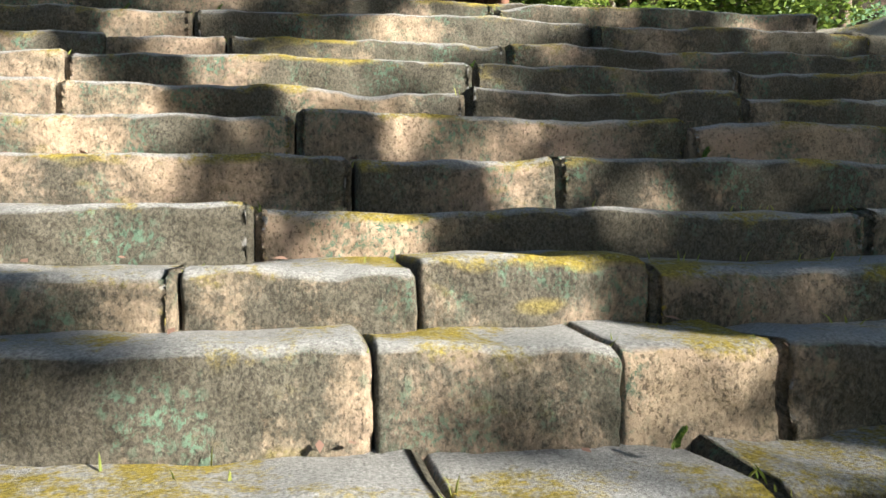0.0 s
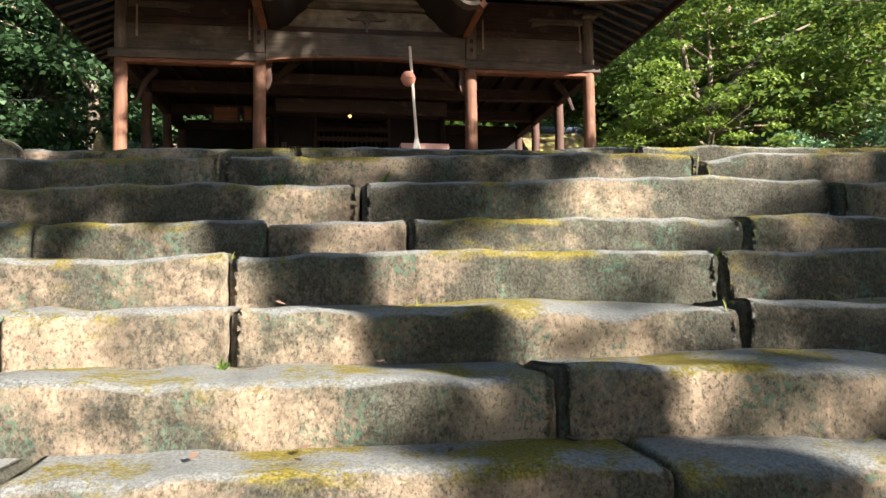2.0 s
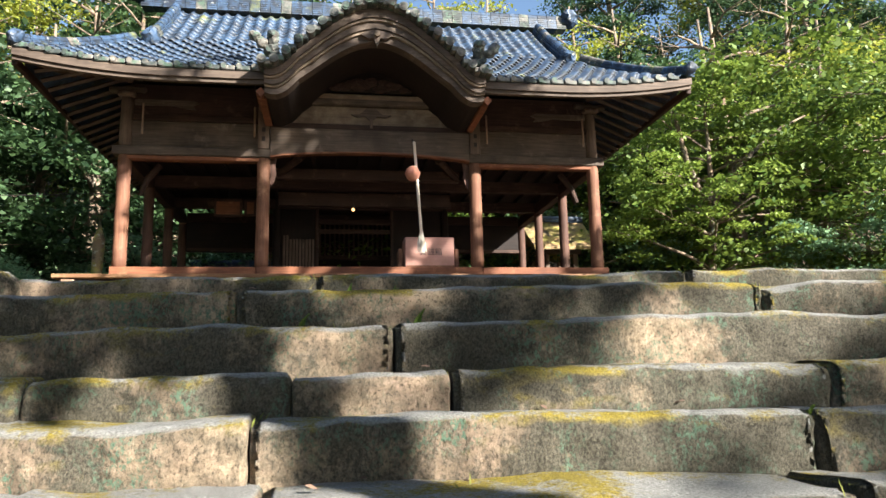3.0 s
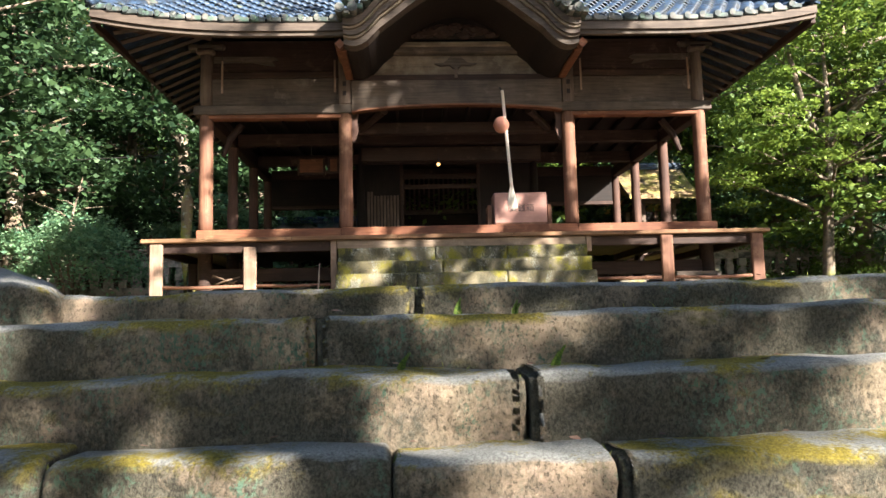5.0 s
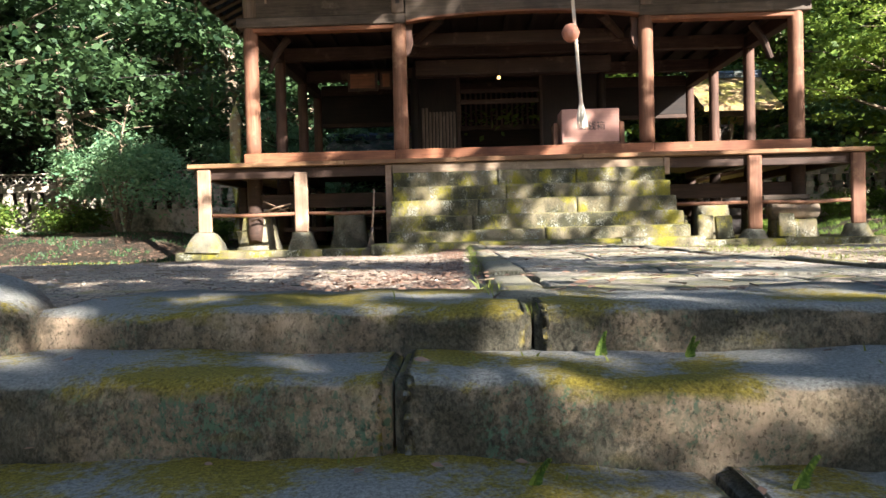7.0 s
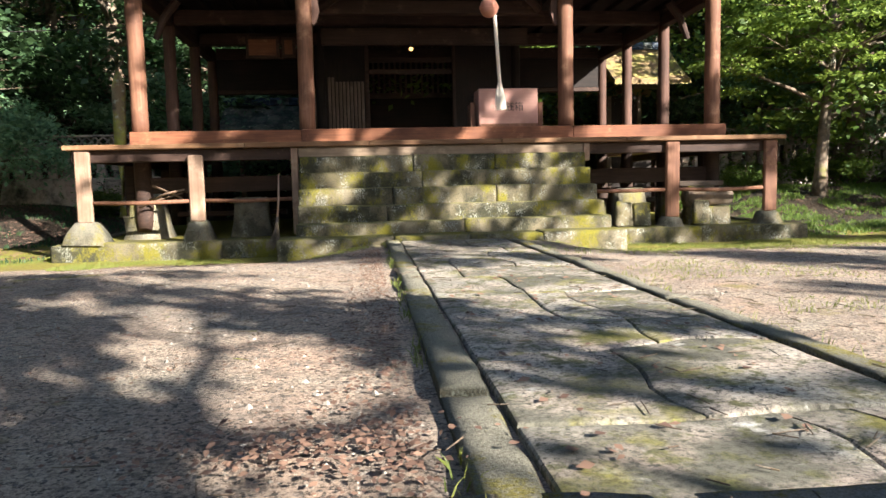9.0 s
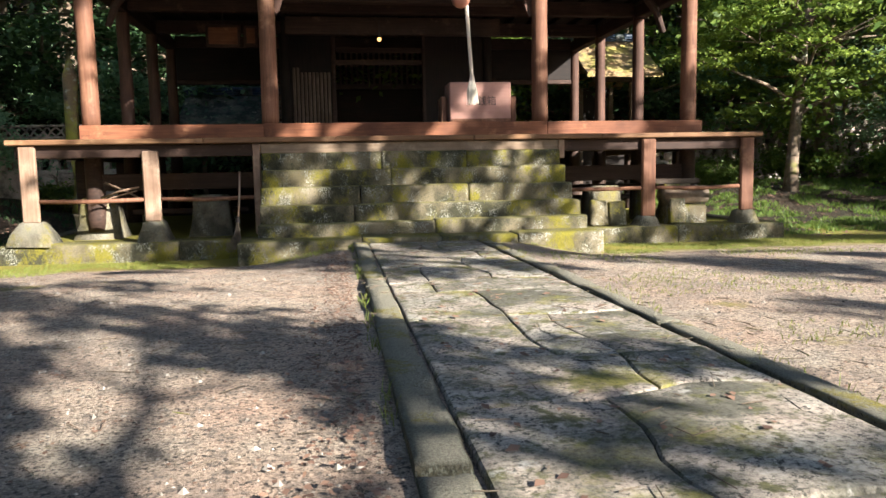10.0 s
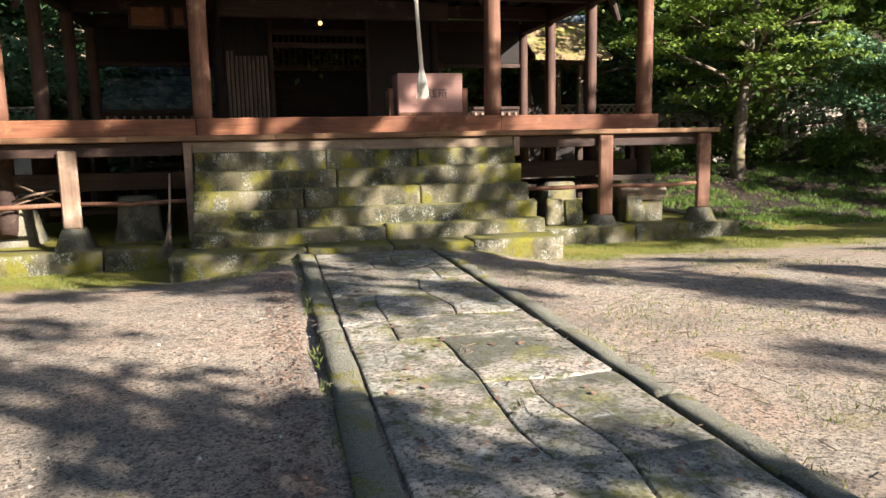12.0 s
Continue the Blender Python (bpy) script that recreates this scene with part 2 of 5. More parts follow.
M_BAND = wood("pale_band_wood", (0.26, 0.19, 0.13), (0.14, 0.10, 0.07), "x", ((0.30, 0.24, 0.18), 0.5))
M_RISER = wood("bleached_riser_plank", (0.32, 0.225, 0.155), (0.17, 0.115, 0.075), "x", ((0.40, 0.30, 0.21), 0.54))
M_DECKY = wood("deck_plank_wood", (0.40, 0.24, 0.13), (0.22, 0.11, 0.06), "y", ((0.46, 0.30, 0.18), 0.55))
M_NOSE = wood("worn_nosing_board_wood", (0.27, 0.145, 0.07), (0.13, 0.062, 0.032), "x", ((0.36, 0.22, 0.12), 0.56))
# Nearly black woods: the dimness indoors and under the roof is put into their colour.
M_DARK = wood("shade_dark_interior_wood", (0.026, 0.015, 0.011), (0.010, 0.006, 0.005), "z")
M_DARKX = wood("shade_dark_ceiling_wood", (0.026, 0.015, 0.011), (0.010, 0.006, 0.005), "x")
M_TILE = patchy("blue_grey_roof_tile", (0.034, 0.068, 0.128), [((0.016, 0.022, 0.036), 3.0, 0.44, 0.58), ((0.02, 0.025, 0.03), 14.0, 0.52, 0.60), ((0.30, 0.30, 0.29), 7.0, 0.62, 0.70), ((0.12, 0.13, 0.05), 1.0, 0.60, 0.70)], grain=40, bump=0.3, dist=0.003, rough=0.5, spec=0.4)
M_RIDGE = patchy("weathered_ridge_tile", (0.15, 0.15, 0.135), [((0.035, 0.042, 0.04), 2.5, 0.42, 0.56), ((0.07, 0.11, 0.08), 6.0, 0.52, 0.62), ((0.42, 0.38, 0.31), 5.0, 0.60, 0.68)], grain=40, bump=0.5, dist=0.005, rough=0.6)
M_BARK = patchy("lichened_bark", (0.20, 0.16, 0.12), [((0.09, 0.07, 0.05), 3.0, 0.45, 0.6), ((0.40, 0.38, 0.30), 4.0, 0.58, 0.68), ((0.22, 0.22, 0.06), 2.0, 0.58, 0.7)], grain=30, bump=0.8, dist=0.01)
M_BOX = wood("pink_painted_box_board", (0.50, 0.275, 0.225), (0.42, 0.22, 0.175), "x", bump=0.12)
M_ROPE = plain("white_straw_rope", (0.68, 0.63, 0.54), 0.9, grain=80, bump=0.6)
M_BELL = plain("dull_copper", (0.55, 0.26, 0.19), 0.5, 0.3)
M_INK = plain("black_ink", (0.03, 0.025, 0.025), 0.7)
M_WHITE = plain("white_paint", (0.7, 0.66, 0.6), 0.6)
# Greens hold light too: M_LEAF2 darkened for the wood's shade, M_SPRAY lightened for sun.
M_LEAF1 = leafy("leaf_mid_green", (0.035, 0.08, 0.016), (0.17, 0.23, 0.04), 0.3)
M_LEAF2 = leafy("leaf_shade_dark_green", (0.012, 0.034, 0.015), (0.065, 0.115, 0.042), 0.25)
M_LEAF3 = leafy("leaf_yellow_green", (0.13, 0.17, 0.02), (0.34, 0.35, 0.055))
M_LEAF4 = leafy("leaf_blue_green", (0.07, 0.17, 0.10), (0.26, 0.38, 0.20))
M_SPRAY = leafy("leaf_sunlit_spray", (0.07, 0.13, 0.02), (0.26, 0.33, 0.06), 0.4)
M_GRASS = leafy("grass_blade", (0.09, 0.13, 0.02), (0.24, 0.24, 0.06))
M_LITTER = leafy("fallen_leaf", (0.06, 0.032, 0.024), (0.24, 0.14, 0.095), 0.1, 0.8)


# ---- building helpers ----
def mesh_of(name, bm, mat):
    me = bpy.data.meshes.new(name)
    bm.to_mesh(me)
    bm.free()
    me.materials.append(mat)
    return me


def part(name, bm, mat, parent, label="", smooth=False):
    me = mesh_of(name, bm, mat)
    if smooth:
        for p in me.polygons:
            p.use_smooth = True
    ob = new(name, me)
    ob.parent = parent
    if label:
        tagged(ob, label)
    return ob


def thing(name, label, category, group="", kind=""):
    return tagged(new(name), label, category, group, kind)


def solid(name, bm, mat, label, category, group="", kind="", smooth=False):
    return tagged(part(name, bm, mat, None, "", smooth), label, category, group, kind)


def slab(bm, x0, x1, y0, y1, z0, z1, bevel=0.012, seg=1):
    """A board or block with worn edges."""
    m = Matrix.Translation(((x0 + x1) / 2, (y0 + y1) / 2, (z0 + z1) / 2)) @ Matrix.Diagonal((x1 - x0, y1 - y0, z1 - z0, 1))
    vs = bmesh.ops.create_cube(bm, size=1, matrix=m)["verts"]
    if bevel:
        es = list({e for v in vs for e in v.link_edges})
        bmesh.ops.bevel(bm, geom=es, offset=bevel, segments=seg, affect="EDGES", profile=0.6)
    return bm


def B(*a, **k):
    return slab(bmesh.new(), *a, **k)


def rod(bm, p0, p1, r0, r1=None, seg=12, wob=0.0):
    """A tapered round bar between two places."""
    p0, p1 = Vector(p0), Vector(p1)
    r1 = r0 if r1 is None else r1
    d = p1 - p0
    m = Matrix.Translation((p0 + p1) / 2) @ d.to_track_quat("Z", "Y").to_matrix().to_4x4()
    vs = bmesh.ops.create_cone(bm, cap_ends=True, segments=seg, radius1=r0, radius2=r1, depth=d.length, matrix=m)["verts"]
    if wob:
        for v in vs:
            v.co += noise.noise_vector(v.co * 3) * wob
    return bm


def tube(bm, pts, radii, seg=8):
    """A bent, tapering limb through places."""
    rings = []
    pts = [Vector(p) for p in pts]
    for i, p in enumerate(pts):
        d = (pts[min(i + 1, len(pts) - 1)] - pts[max(i - 1, 0)]).normalized()
        q = d.to_track_quat("Z", "Y")
        rings.append([bm.verts.new(p + q @ Vector((math.cos(a) * radii[i], math.sin(a) * radii[i], 0))) for a in [2 * math.pi * k / seg for k in range(seg)]])
    for a, b in zip(rings, rings[1:]):
        for k in range(seg):
            bm.faces.new((a[k], a[(k + 1) % seg], b[(k + 1) % seg], b[k]))
    bm.faces.new(rings[-1])
    bm.faces.new(list(reversed(rings[0])))
    return bm


def prism(bm, poly, y0, y1):
    """An outline in x and z, extruded along y."""
    a = [bm.verts.new((x, y0, z)) for x, z in poly]
    b = [bm.verts.new((x, y1, z)) for x, z in poly]
    bm.faces.new(a)
    bm.faces.new(list(reversed(b)))
    n = len(poly)
    for i in range(n):
        bm.faces.new((a[i], b[i], b[(i + 1) % n], a[(i + 1) % n]))
    bmesh.ops.recalc_face_normals(bm, faces=bm.faces)
    return bm


def worn_stone(x0, x1, y0, y1, z0, z1, seed, amp=0.022, cell=0.07, round_=0.045, dip=None):
    """A hewn block with rounded, uneven edges, front towards -y; dip: (x, depth) where feet have worn the edge down."""
    bm = bmesh.new()
    nx = max(3, int((x1 - x0) / cell))
    ts = lambda n: [0.0, 0.02] + [i / n for i in range(1, n)] + [0.98, 1.0] if n > 3 else [0, 0.05, 0.5, 0.95, 1]
    X, Y, Z = ts(nx), [0, 0.07, 0.2, 0.5, 1], ([0, 0.1, 0.35, 0.65, 0.85, 1] if cell > 0.05 else [0, 0.07, 0.14, 0.21, 0.28, 0.35, 0.42, 0.49, 0.56, 0.63, 0.70, 0.77, 0.84, 0.90, 0.95, 1])
    grid = {}
    def vert(i, j, k):
        if (i, j, k) not in grid:
            p = Vector((x0 + X[i] * (x1 - x0), y0 + Y[j] * (y1 - y0), z0 + Z[k] * (z1 - z0)))
            side = round_ * 0.16
            c = Vector((min(max(p.x, x0 + side), x1 - side), max(p.y, y0 + round_), min(p.z, z1 - round_)))
            d = p - c
            d.x *= round_ / side
            if d.length > round_:
                d = d.normalized() * round_
            d.x *= side / round_
            p = c + d
            o = Vector((seed * 3.7, seed * 1.3, 0))
            big, small = noise.noise(p * 1.7 + o), noise.noise_vector(p * 6 + o)
            p.z += (big * 1.3 * amp + small.z * amp * 0.7) * Z[k]
            p.y += noise.noise(p * 2.3 + o * 2) * amp * 1.3 + small.y * amp * 0.8 if j < 3 else 0
            p.x += small.x * amp * 0.2
            if cell < 0.05 and j < 2:
                p.y += noise.noise(p * 11 + o) * 0.014 + noise.noise(p * 27 + o) * 0.010 + noise.noise(p * 52 + o) * 0.006
            if dip and j < 3:
                p.z -= dip[1] * math.exp(-((p.x - dip[0]) / 0.16) ** 2) * Z[k]
            grid[i, j, k] = bm.verts.new(p)
        return grid[i, j, k]
    a, b, c = len(X) - 1, len(Y) - 1, len(Z) - 1
    f = bm.faces.new
    for i in range(a):
        for k in range(c):
            f((vert(i, 0, k), vert(i + 1, 0, k), vert(i + 1, 0, k + 1), vert(i, 0, k + 1)))
        for j in range(b):
            f((vert(i, j, c), vert(i + 1, j, c), vert(i + 1, j + 1, c), vert(i, j + 1, c)))
    for j in range(b):
        for k in range(c):
            f((vert(0, j + 1, k), vert(0, j, k), vert(0, j, k + 1), vert(0, j + 1, k + 1)))
            f((vert(a, j, k), vert(a, j + 1, k), vert(a, j + 1, k + 1), vert(a, j, k + 1)))
    for i in range(a):
        for j in range(b):
            f((vert(i, j + 1, 0), vert(i + 1, j + 1, 0), vert(i + 1, j, 0), vert(i, j, 0)))
        for k in range(c):
            f((vert(i + 1, b, k), vert(i, b, k), vert(i, b, k + 1), vert(i + 1, b, k + 1)))
    return bm


# ---- ground ----
def smooth(a, b, t):
    t = min(1, max(0, (t - a) / (b - a)))
    return t * t * (3 - 2 * t)


STAIR_L, STAIR_R = -2.7, 3.3


def ground_z(x, y):
    z = -0.03
    if y < 4.9:                                   # the slope that the stairs climb
        z = -0.16 + (y - 4.9) * 0.56 if y > -9 else -7.94
        if y > 4.3:
            z = max(z, -0.12)
        z -= 0.22 if STAIR_L < x < STAIR_R else -0.05
    else:
        z -= 0.25 * smooth(10.5, 14.6, y) * smooth(1.0, 2.4, abs(x))
    z += 0.75 * smooth(17, 23, y) * smooth(6.5, 10, abs(x))
    z += 0.62 * max(0, y - 29) + 0.55 * max(0, abs(x) - 15) * smooth(0, 8, y + 2)
    return min(z, 26) + noise.noise(Vector((x * 0.5, y * 0.5, 0))) * 0.03 * (1 if y > 4.9 else 0.3)


def axis(stops):
    out = []
    for a, b, d in stops:
        n = max(1, round((b - a) / d))
        out += [a + (b - a) * i / n for i in range(n)]
    return out + [stops[-1][1]]


gx = axis([(-900, -60, 120), (-60, -20, 5), (-20, -8, 1), (-8, 8, 0.2), (8, 20, 1), (20, 60, 5), (60, 900, 120)])
gy = axis([(-900, -40, 120), (-40, -10, 3), (-10, 4, 0.5), (4, 15, 0.2), (15, 32, 0.6), (32, 70, 4), (70, 900, 120)])
me = bpy.data.meshes.new("ground")
W = len(gx)
me.from_pydata([(x, y, ground_z(x, y)) for y in gy for x in gx], [],
               [(j * W + i, j * W + i + 1, (j + 1) * W + i + 1, (j + 1) * W + i) for j in range(len(gy) - 1) for i in range(W - 1)])
me.materials.append(M_SOIL)
me.materials.append(M_FOREST)
for p in me.polygons:
    c = p.center
    p.material_index = int(c.y > 24.5 or abs(c.x) > 11 + 2 * noise.noise(c * 0.4) or c.y < 4.5 or (abs(c.x) > 6.4 and c.y > (17.0 if c.x > 0 else 18.5) + 2 * noise.noise(c * 0.5)))
for p in me.polygons:
    p.use_smooth = True
ground = tagged(new("ground", me), "packed brown earth of a shrine yard with thin moss", "ground", kind="structure")

# ---- the long stone stairs ----
stairs = thing("stone_stairs", "long flight of worn, lichen-stained sandstone steps", "stairs", kind="structure")
# front edge of each step (y), its top (z), and the joints between its stones
STEPS = [
    (4.68, 0.01, (-2.32, -0.95, 0.8)),
    (4.32, -0.10, (STAIR_L, -1.27, 0.95)),
    (4.05, -0.27, (STAIR_L, -0.65, 1.4)),
    (3.82, -0.45, (STAIR_L, -1.9, -1.02, -0.48, 0.85)),
    (3.58, -0.59, (STAIR_L, -2.1, -1.13, 0.62, 1.9)),
    (3.24, -0.775, (STAIR_L, -1.75, -1.08, 0.50, 1.7)),
    (2.86, -0.95, (STAIR_L, -1.9, -0.2, 1.24)),
    (2.58, -1.12, (STAIR_L, -1.5, -0.03, 0.615)),
    (2.34, -1.28, (STAIR_L, -1.6, -0.33, 1.5)),
    (1.98, -1.43, (STAIR_L, -1.7, -0.49, 0.05, 0.62, 1.8)),
    (1.70, -1.57, (STAIR_L, -1.05, -0.09, 0.41, 0.75, 1.9)),
    (1.40, -1.76, (STAIR_L, -1.2, 0.0, 0.55, 1.6)),
]
for i in range(12, 34):
    y, z, _ = STEPS[-1]
    STEPS.append((y - 0.29, z - 0.165, (STAIR_L, -1.9 + 0.5 * (i % 3), -0.2 + 0.35 * (i % 2), 1.5)))


def askew(x):
    """The flight is laid a little askew: its risers come forward towards the east."""
    return -0.10 * (x + 0.7)


DIPS = {(6, 1): (0.15, 0.05), (1, 2): (1.0, 0.04), (5, 2): (0.1, 0.04)}
for n, (y, z, joints) in enumerate(STEPS):
    ends = [*joints, min(STAIR_R, 2.8 + 0.1 * n) if n < 5 else STAIR_R]
    for k, (a, b) in enumerate(zip(ends, ends[1:])):
        rise = z - (STEPS[n + 1][1] if n + 1 < len(STEPS) else z - 0.2)
        g = random.uniform(0.001, 0.004)
        dy, dz = random.uniform(-0.008, 0.008), random.uniform(-0.009, 0.009)
        far = n > 12
        bm = worn_stone(a + g, b - g, y + dy, y + 0.62, z - rise - 0.06, z + dz, n * 7 + k, cell=0.2 if far else 0.02, amp=0.013 if n < 2 else 0.022, dip=DIPS.get((n, k)))
        for v in bm.verts:
            v.co.y += askew(v.co.x)
        part("step_stone", bm, M_STEP, stairs, smooth=True)

# ---- shrine hall: posts, sill, beams ----
PX = (-4.9, -2.2, 2.22, 4.87)        # columns across
PY = (16.0, 18.1, 20.2, 22.0)        # columns in depth
FLOOR = 1.70
hall = thing("shrine_hall", "weathered open wooden shrine hall with a blue-grey tiled roof", "shrine")


def column(x, y, z0, z1, r, mat, parent, name="post"):
    bm = bmesh.new()
    rings = []
    for z in axis([(z0, z1, 0.22)]):
        q = r * (1 - 0.05 * (z - z0) / (z1 - z0))
        if z > z1 - 0.01:
            q *= 0.93
        rings.append([bm.verts.new((x + q * math.cos(a), y + q * math.sin(a), z)) for a in [2 * math.pi * k / 20 for k in range(20)]])
        for v in rings[-1]:
            v.co += Vector((1, 1, 0)) * noise.noise(v.co * 2.5) * 0.012
    for a, b in zip(rings, rings[1:]):
        for k in range(20):
            bm.faces.new((a[k], a[(k + 1) % 20], b[(k + 1) % 20], b[k]))
    bm.faces.new(rings[-1])
    bm.faces.new(list(reversed(rings[0])))
    part(name, bm, mat, parent, smooth=True)


for y in PY:
    for i, x in enumerate(PX):
        if y != 16.0 and i in (1, 2):
            continue
        # front row in plain post wood; the rows behind carry shade in their colour
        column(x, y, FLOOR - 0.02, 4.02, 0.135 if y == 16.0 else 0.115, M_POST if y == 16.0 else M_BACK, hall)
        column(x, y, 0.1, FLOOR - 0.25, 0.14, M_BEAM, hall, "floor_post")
for i in (1, 2):
    for y in PY[2:]:
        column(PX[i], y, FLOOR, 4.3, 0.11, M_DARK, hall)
# sill along the front and the sides, floor behind it
part("sill", B(-5.04, -2.3, 15.84, 16.1, 1.475, 1.722), M_SILL, hall)
part("sill", B(-2.296, 2.3, 15.83, 16.1, 1.475, 1.728), M_SILL, hall)
part("sill", B(2.304, 5.06, 15.84, 16.1, 1.475, 1.722), M_SILL, hall)
for x in (PX[0], PX[3]):
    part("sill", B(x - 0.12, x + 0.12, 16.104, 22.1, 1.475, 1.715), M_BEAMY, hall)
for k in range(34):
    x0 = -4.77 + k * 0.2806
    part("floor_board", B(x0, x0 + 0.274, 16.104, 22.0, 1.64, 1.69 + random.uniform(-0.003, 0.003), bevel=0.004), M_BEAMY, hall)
# main beams over the posts
part("beam", B(-5.12, -2.06, 15.86, 16.14, 3.985, 4.16), M_GREYX, hall)
part("beam", B(2.08, 5.1, 15.86, 16.14, 3.985, 4.16), M_GREYX, hall)
part("beam_liner", B(-4.9, -2.2, 15.9, 16.1, 3.90, 3.982), M_SILL, hall)
part("beam_liner", B(2.22, 4.87, 15.9, 16.1, 3.90, 3.982), M_SILL, hall)
bm = bmesh.new()                       # the bowed beam over the middle bay
n = 18
low = [(-2.06 + 4.14 * i / n, 4.02 + 0.13 * math.sin(math.pi * i / n) ** 0.7) for i in range(n + 1)]
prism(bm, low + [(2.08, 4.62), (-2.06, 4.62)], 15.84, 16.12)
part("bowed_beam", bm, M_GREYX, hall)
bm = bmesh.new()
prism(bm, [(x, z - 0.035) for x, z in low] + [(x, z - 0.002) for x, z in reversed(low)], 15.83, 16.0)
part("beam_liner", bm, M_SILL, hall)
for x in (PX[0], PX[3]):
    part("side_beam", B(x - 0.1, x + 0.1, 16.144, 22.1, 3.86, 4.10), M_BEAMY, hall)
    part("side_wall_panel", B(x - 0.03, x + 0.03, 16.144, 22.0, 4.104, 5.5, bevel=0), M_GREYX, hall)
for y in PY[1:]:
    part("cross_beam", B(-4.78, 4.75, y - 0.1, y + 0.1, 3.9, 4.16), M_BEAM, hall)
part("cross_beam", B(-2.05, 2.07, 17.0, 17.2, 3.86, 4.1), M_BEAM, hall, "dark brown beam")
part("cross_beam", B(-2.05, 2.07, 18.25, 18.4, 3.55, 3.88), M_BEAM, hall)
# upper wall between the beams and the eaves
for i, x in enumerate(PX):
    if i in (1, 2):
        part("upper_post", B(x - 0.115, x + 0.115, 15.85, 16.1, 4.164 if i else 4.1, 5.42), M_GREYZ, hall)
        # no holes are cut: flat black plates paint the dark inside them
        for z in (4.33, 4.52, 4.86):
            part("peg_hole", B(x - 0.035, x + 0.035, 15.838, 15.849, z, z + 0.09, bevel=0), M_INK, hall)
    else:
        column(x, 16.0, 4.164, 5.30, 0.125, M_GREYZ, hall, "upper_post")
        part("bracket", B(x - 0.17, x + 0.17, 15.82, 16.18, 5.19, 5.30, bevel=0.03), M_GREYZ, hall)
        part("bracket_arm", B(x - 0.36, x + 0.36, 15.9, 16.1, 5.304, 5.42, bevel=0.03), M_GREYX, hall)
for a, b in ((PX[0], PX[1]), (PX[2], PX[3])):
    part("wall_board", B(a + 0.1, b - 0.116, 15.97, 16.03, 4.164, 4.72, bevel=0.006), M_GREYX, hall)
    part("tie_beam", B(a + 0.1, b - 0.116, 15.93, 16.05, 4.724, 4.85, bevel=0.012), M_BEAM, hall)
    part("wall_board", B(a + 0.1, b - 0.116, 15.98, 16.03, 4.854, 5.5, bevel=0.006), M_BEAM, hall)
part("tie_beam", B(-2.085, 2.1, 15.88, 16.08, 4.63, 4.75), M_BEAM, hall)
part("pale_band", B(-2.085, 2.1, 15.96, 16.03, 4.754, 5.16, bevel=0.006), M_BAND, hall, "pale weathered band board over the bowed beam")
part("moulded_beam", B(-2.2, 2.2, 15.80, 16.06, 5.164, 5.40, bevel=0.03), M_GREYX, hall)
part("moulding", B(-2.25, 2.25, 15.74, 15.797, 5.27, 5.37, bevel=0.02), M_BAND, hall)
# frog-leg strut carving in the band
bm = bmesh.new()
prism(bm, [(-0.42, 4.98), (-0.25, 4.99), (-0.16, 5.06), (-0.1, 5.13), (0.1, 5.13), (0.16, 5.06), (0.25, 4.99), (0.42, 4.98), (0.3, 4.93), (0.12, 4.95), (0.05, 4.88), (-0.05, 4.88), (-0.12, 4.95), (-0.3, 4.93)], 15.9, 15.958)
part("strut_carving", bm, M_GREYX, hall)
part("strut_pin", B(-0.03, 0.03, 15.86, 15.898, 4.68, 4.88, bevel=0.01), M_GREYZ, hall)
# carved nosings at the ends of the band
for s in (-1, 1):
    bm = bmesh.new()
    prism(bm, [(s * 2.08, 5.15), (s * 1.62, 5.15), (s * 1.56, 5.10), (s * 1.66, 5.06), (s * 1.78, 5.07), (s * 1.84, 5.0), (s * 1.78, 4.93), (s * 1.9, 4.86), (s * 2.08, 4.84)], 15.9, 15.958)
    part("carved_nosing", bm, M_GREYX, hall)
    bm = bmesh.new()
    prism(bm, [(s * 4.75, 5.16), (s * 3.6, 5.16), (s * 3.5, 5.1), (s * 3.62, 5.06), (s * 3.56, 4.97), (s * 3.75, 4.99), (s * 4.0, 5.05), (s * 4.75, 5.04)], 15.93, 15.978)
    part("carved_nosing", bm, M_GREYX, hall)
# shaped brackets beside the middle posts
for s, x in ((1, PX[1] + 0.13), (-1, PX[2] - 0.13)):
    bm = bmesh.new()
    prism(bm, [(x, 4.02), (x + s * 0.12, 4.02), (x + s * 0.10, 3.85), (x + s * 0.12, 3.68), (x + s * 0.06, 3.5), (x + s * 0.015, 3.45), (x, 3.5)], 16.04, 16.14)
    # the shade-dark copy again, so that sun-facing brackets stay dim
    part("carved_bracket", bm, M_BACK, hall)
    bm = bmesh.new()
    rod(bm, (x + s * 0.1, 17.0, 3.95), (x + s * 0.62, 16.2, 4.12), 0.075, 0.09, 8)
    part("brace", bm, M_BEAM, hall)
for s, x in ((1, PX[0]), (-1, PX[3])):
    bm = bmesh.new()
    tube(bm, [(x + s * 0.14, 16.7, 3.35), (x + s * 0.3, 16.65, 3.7), (x + s * 0.55, 16.6, 3.98)], [0.05, 0.07, 0.08], 8)
    part("brace", bm, M_BEAM, hall)
# bamboo rods that hang under the eaves
for x in (-4.5, -2.36, 2.42, 4.55):
    rd = thing("hanging_rod", "thin bamboo rod hanging from a wire under the eaves", "rod", "rods under the eaves")
    part("rod", rod(bmesh.new(), (x, 15.6, 4.32), (x, 15.6, 4.95), 0.022, 0.018, 8), M_PALE, rd)
    part("wire", rod(bmesh.new(), (x, 15.6, 4.95), (x, 15.6, 5.45), 0.006, 0.006, 5), M_INK, rd)

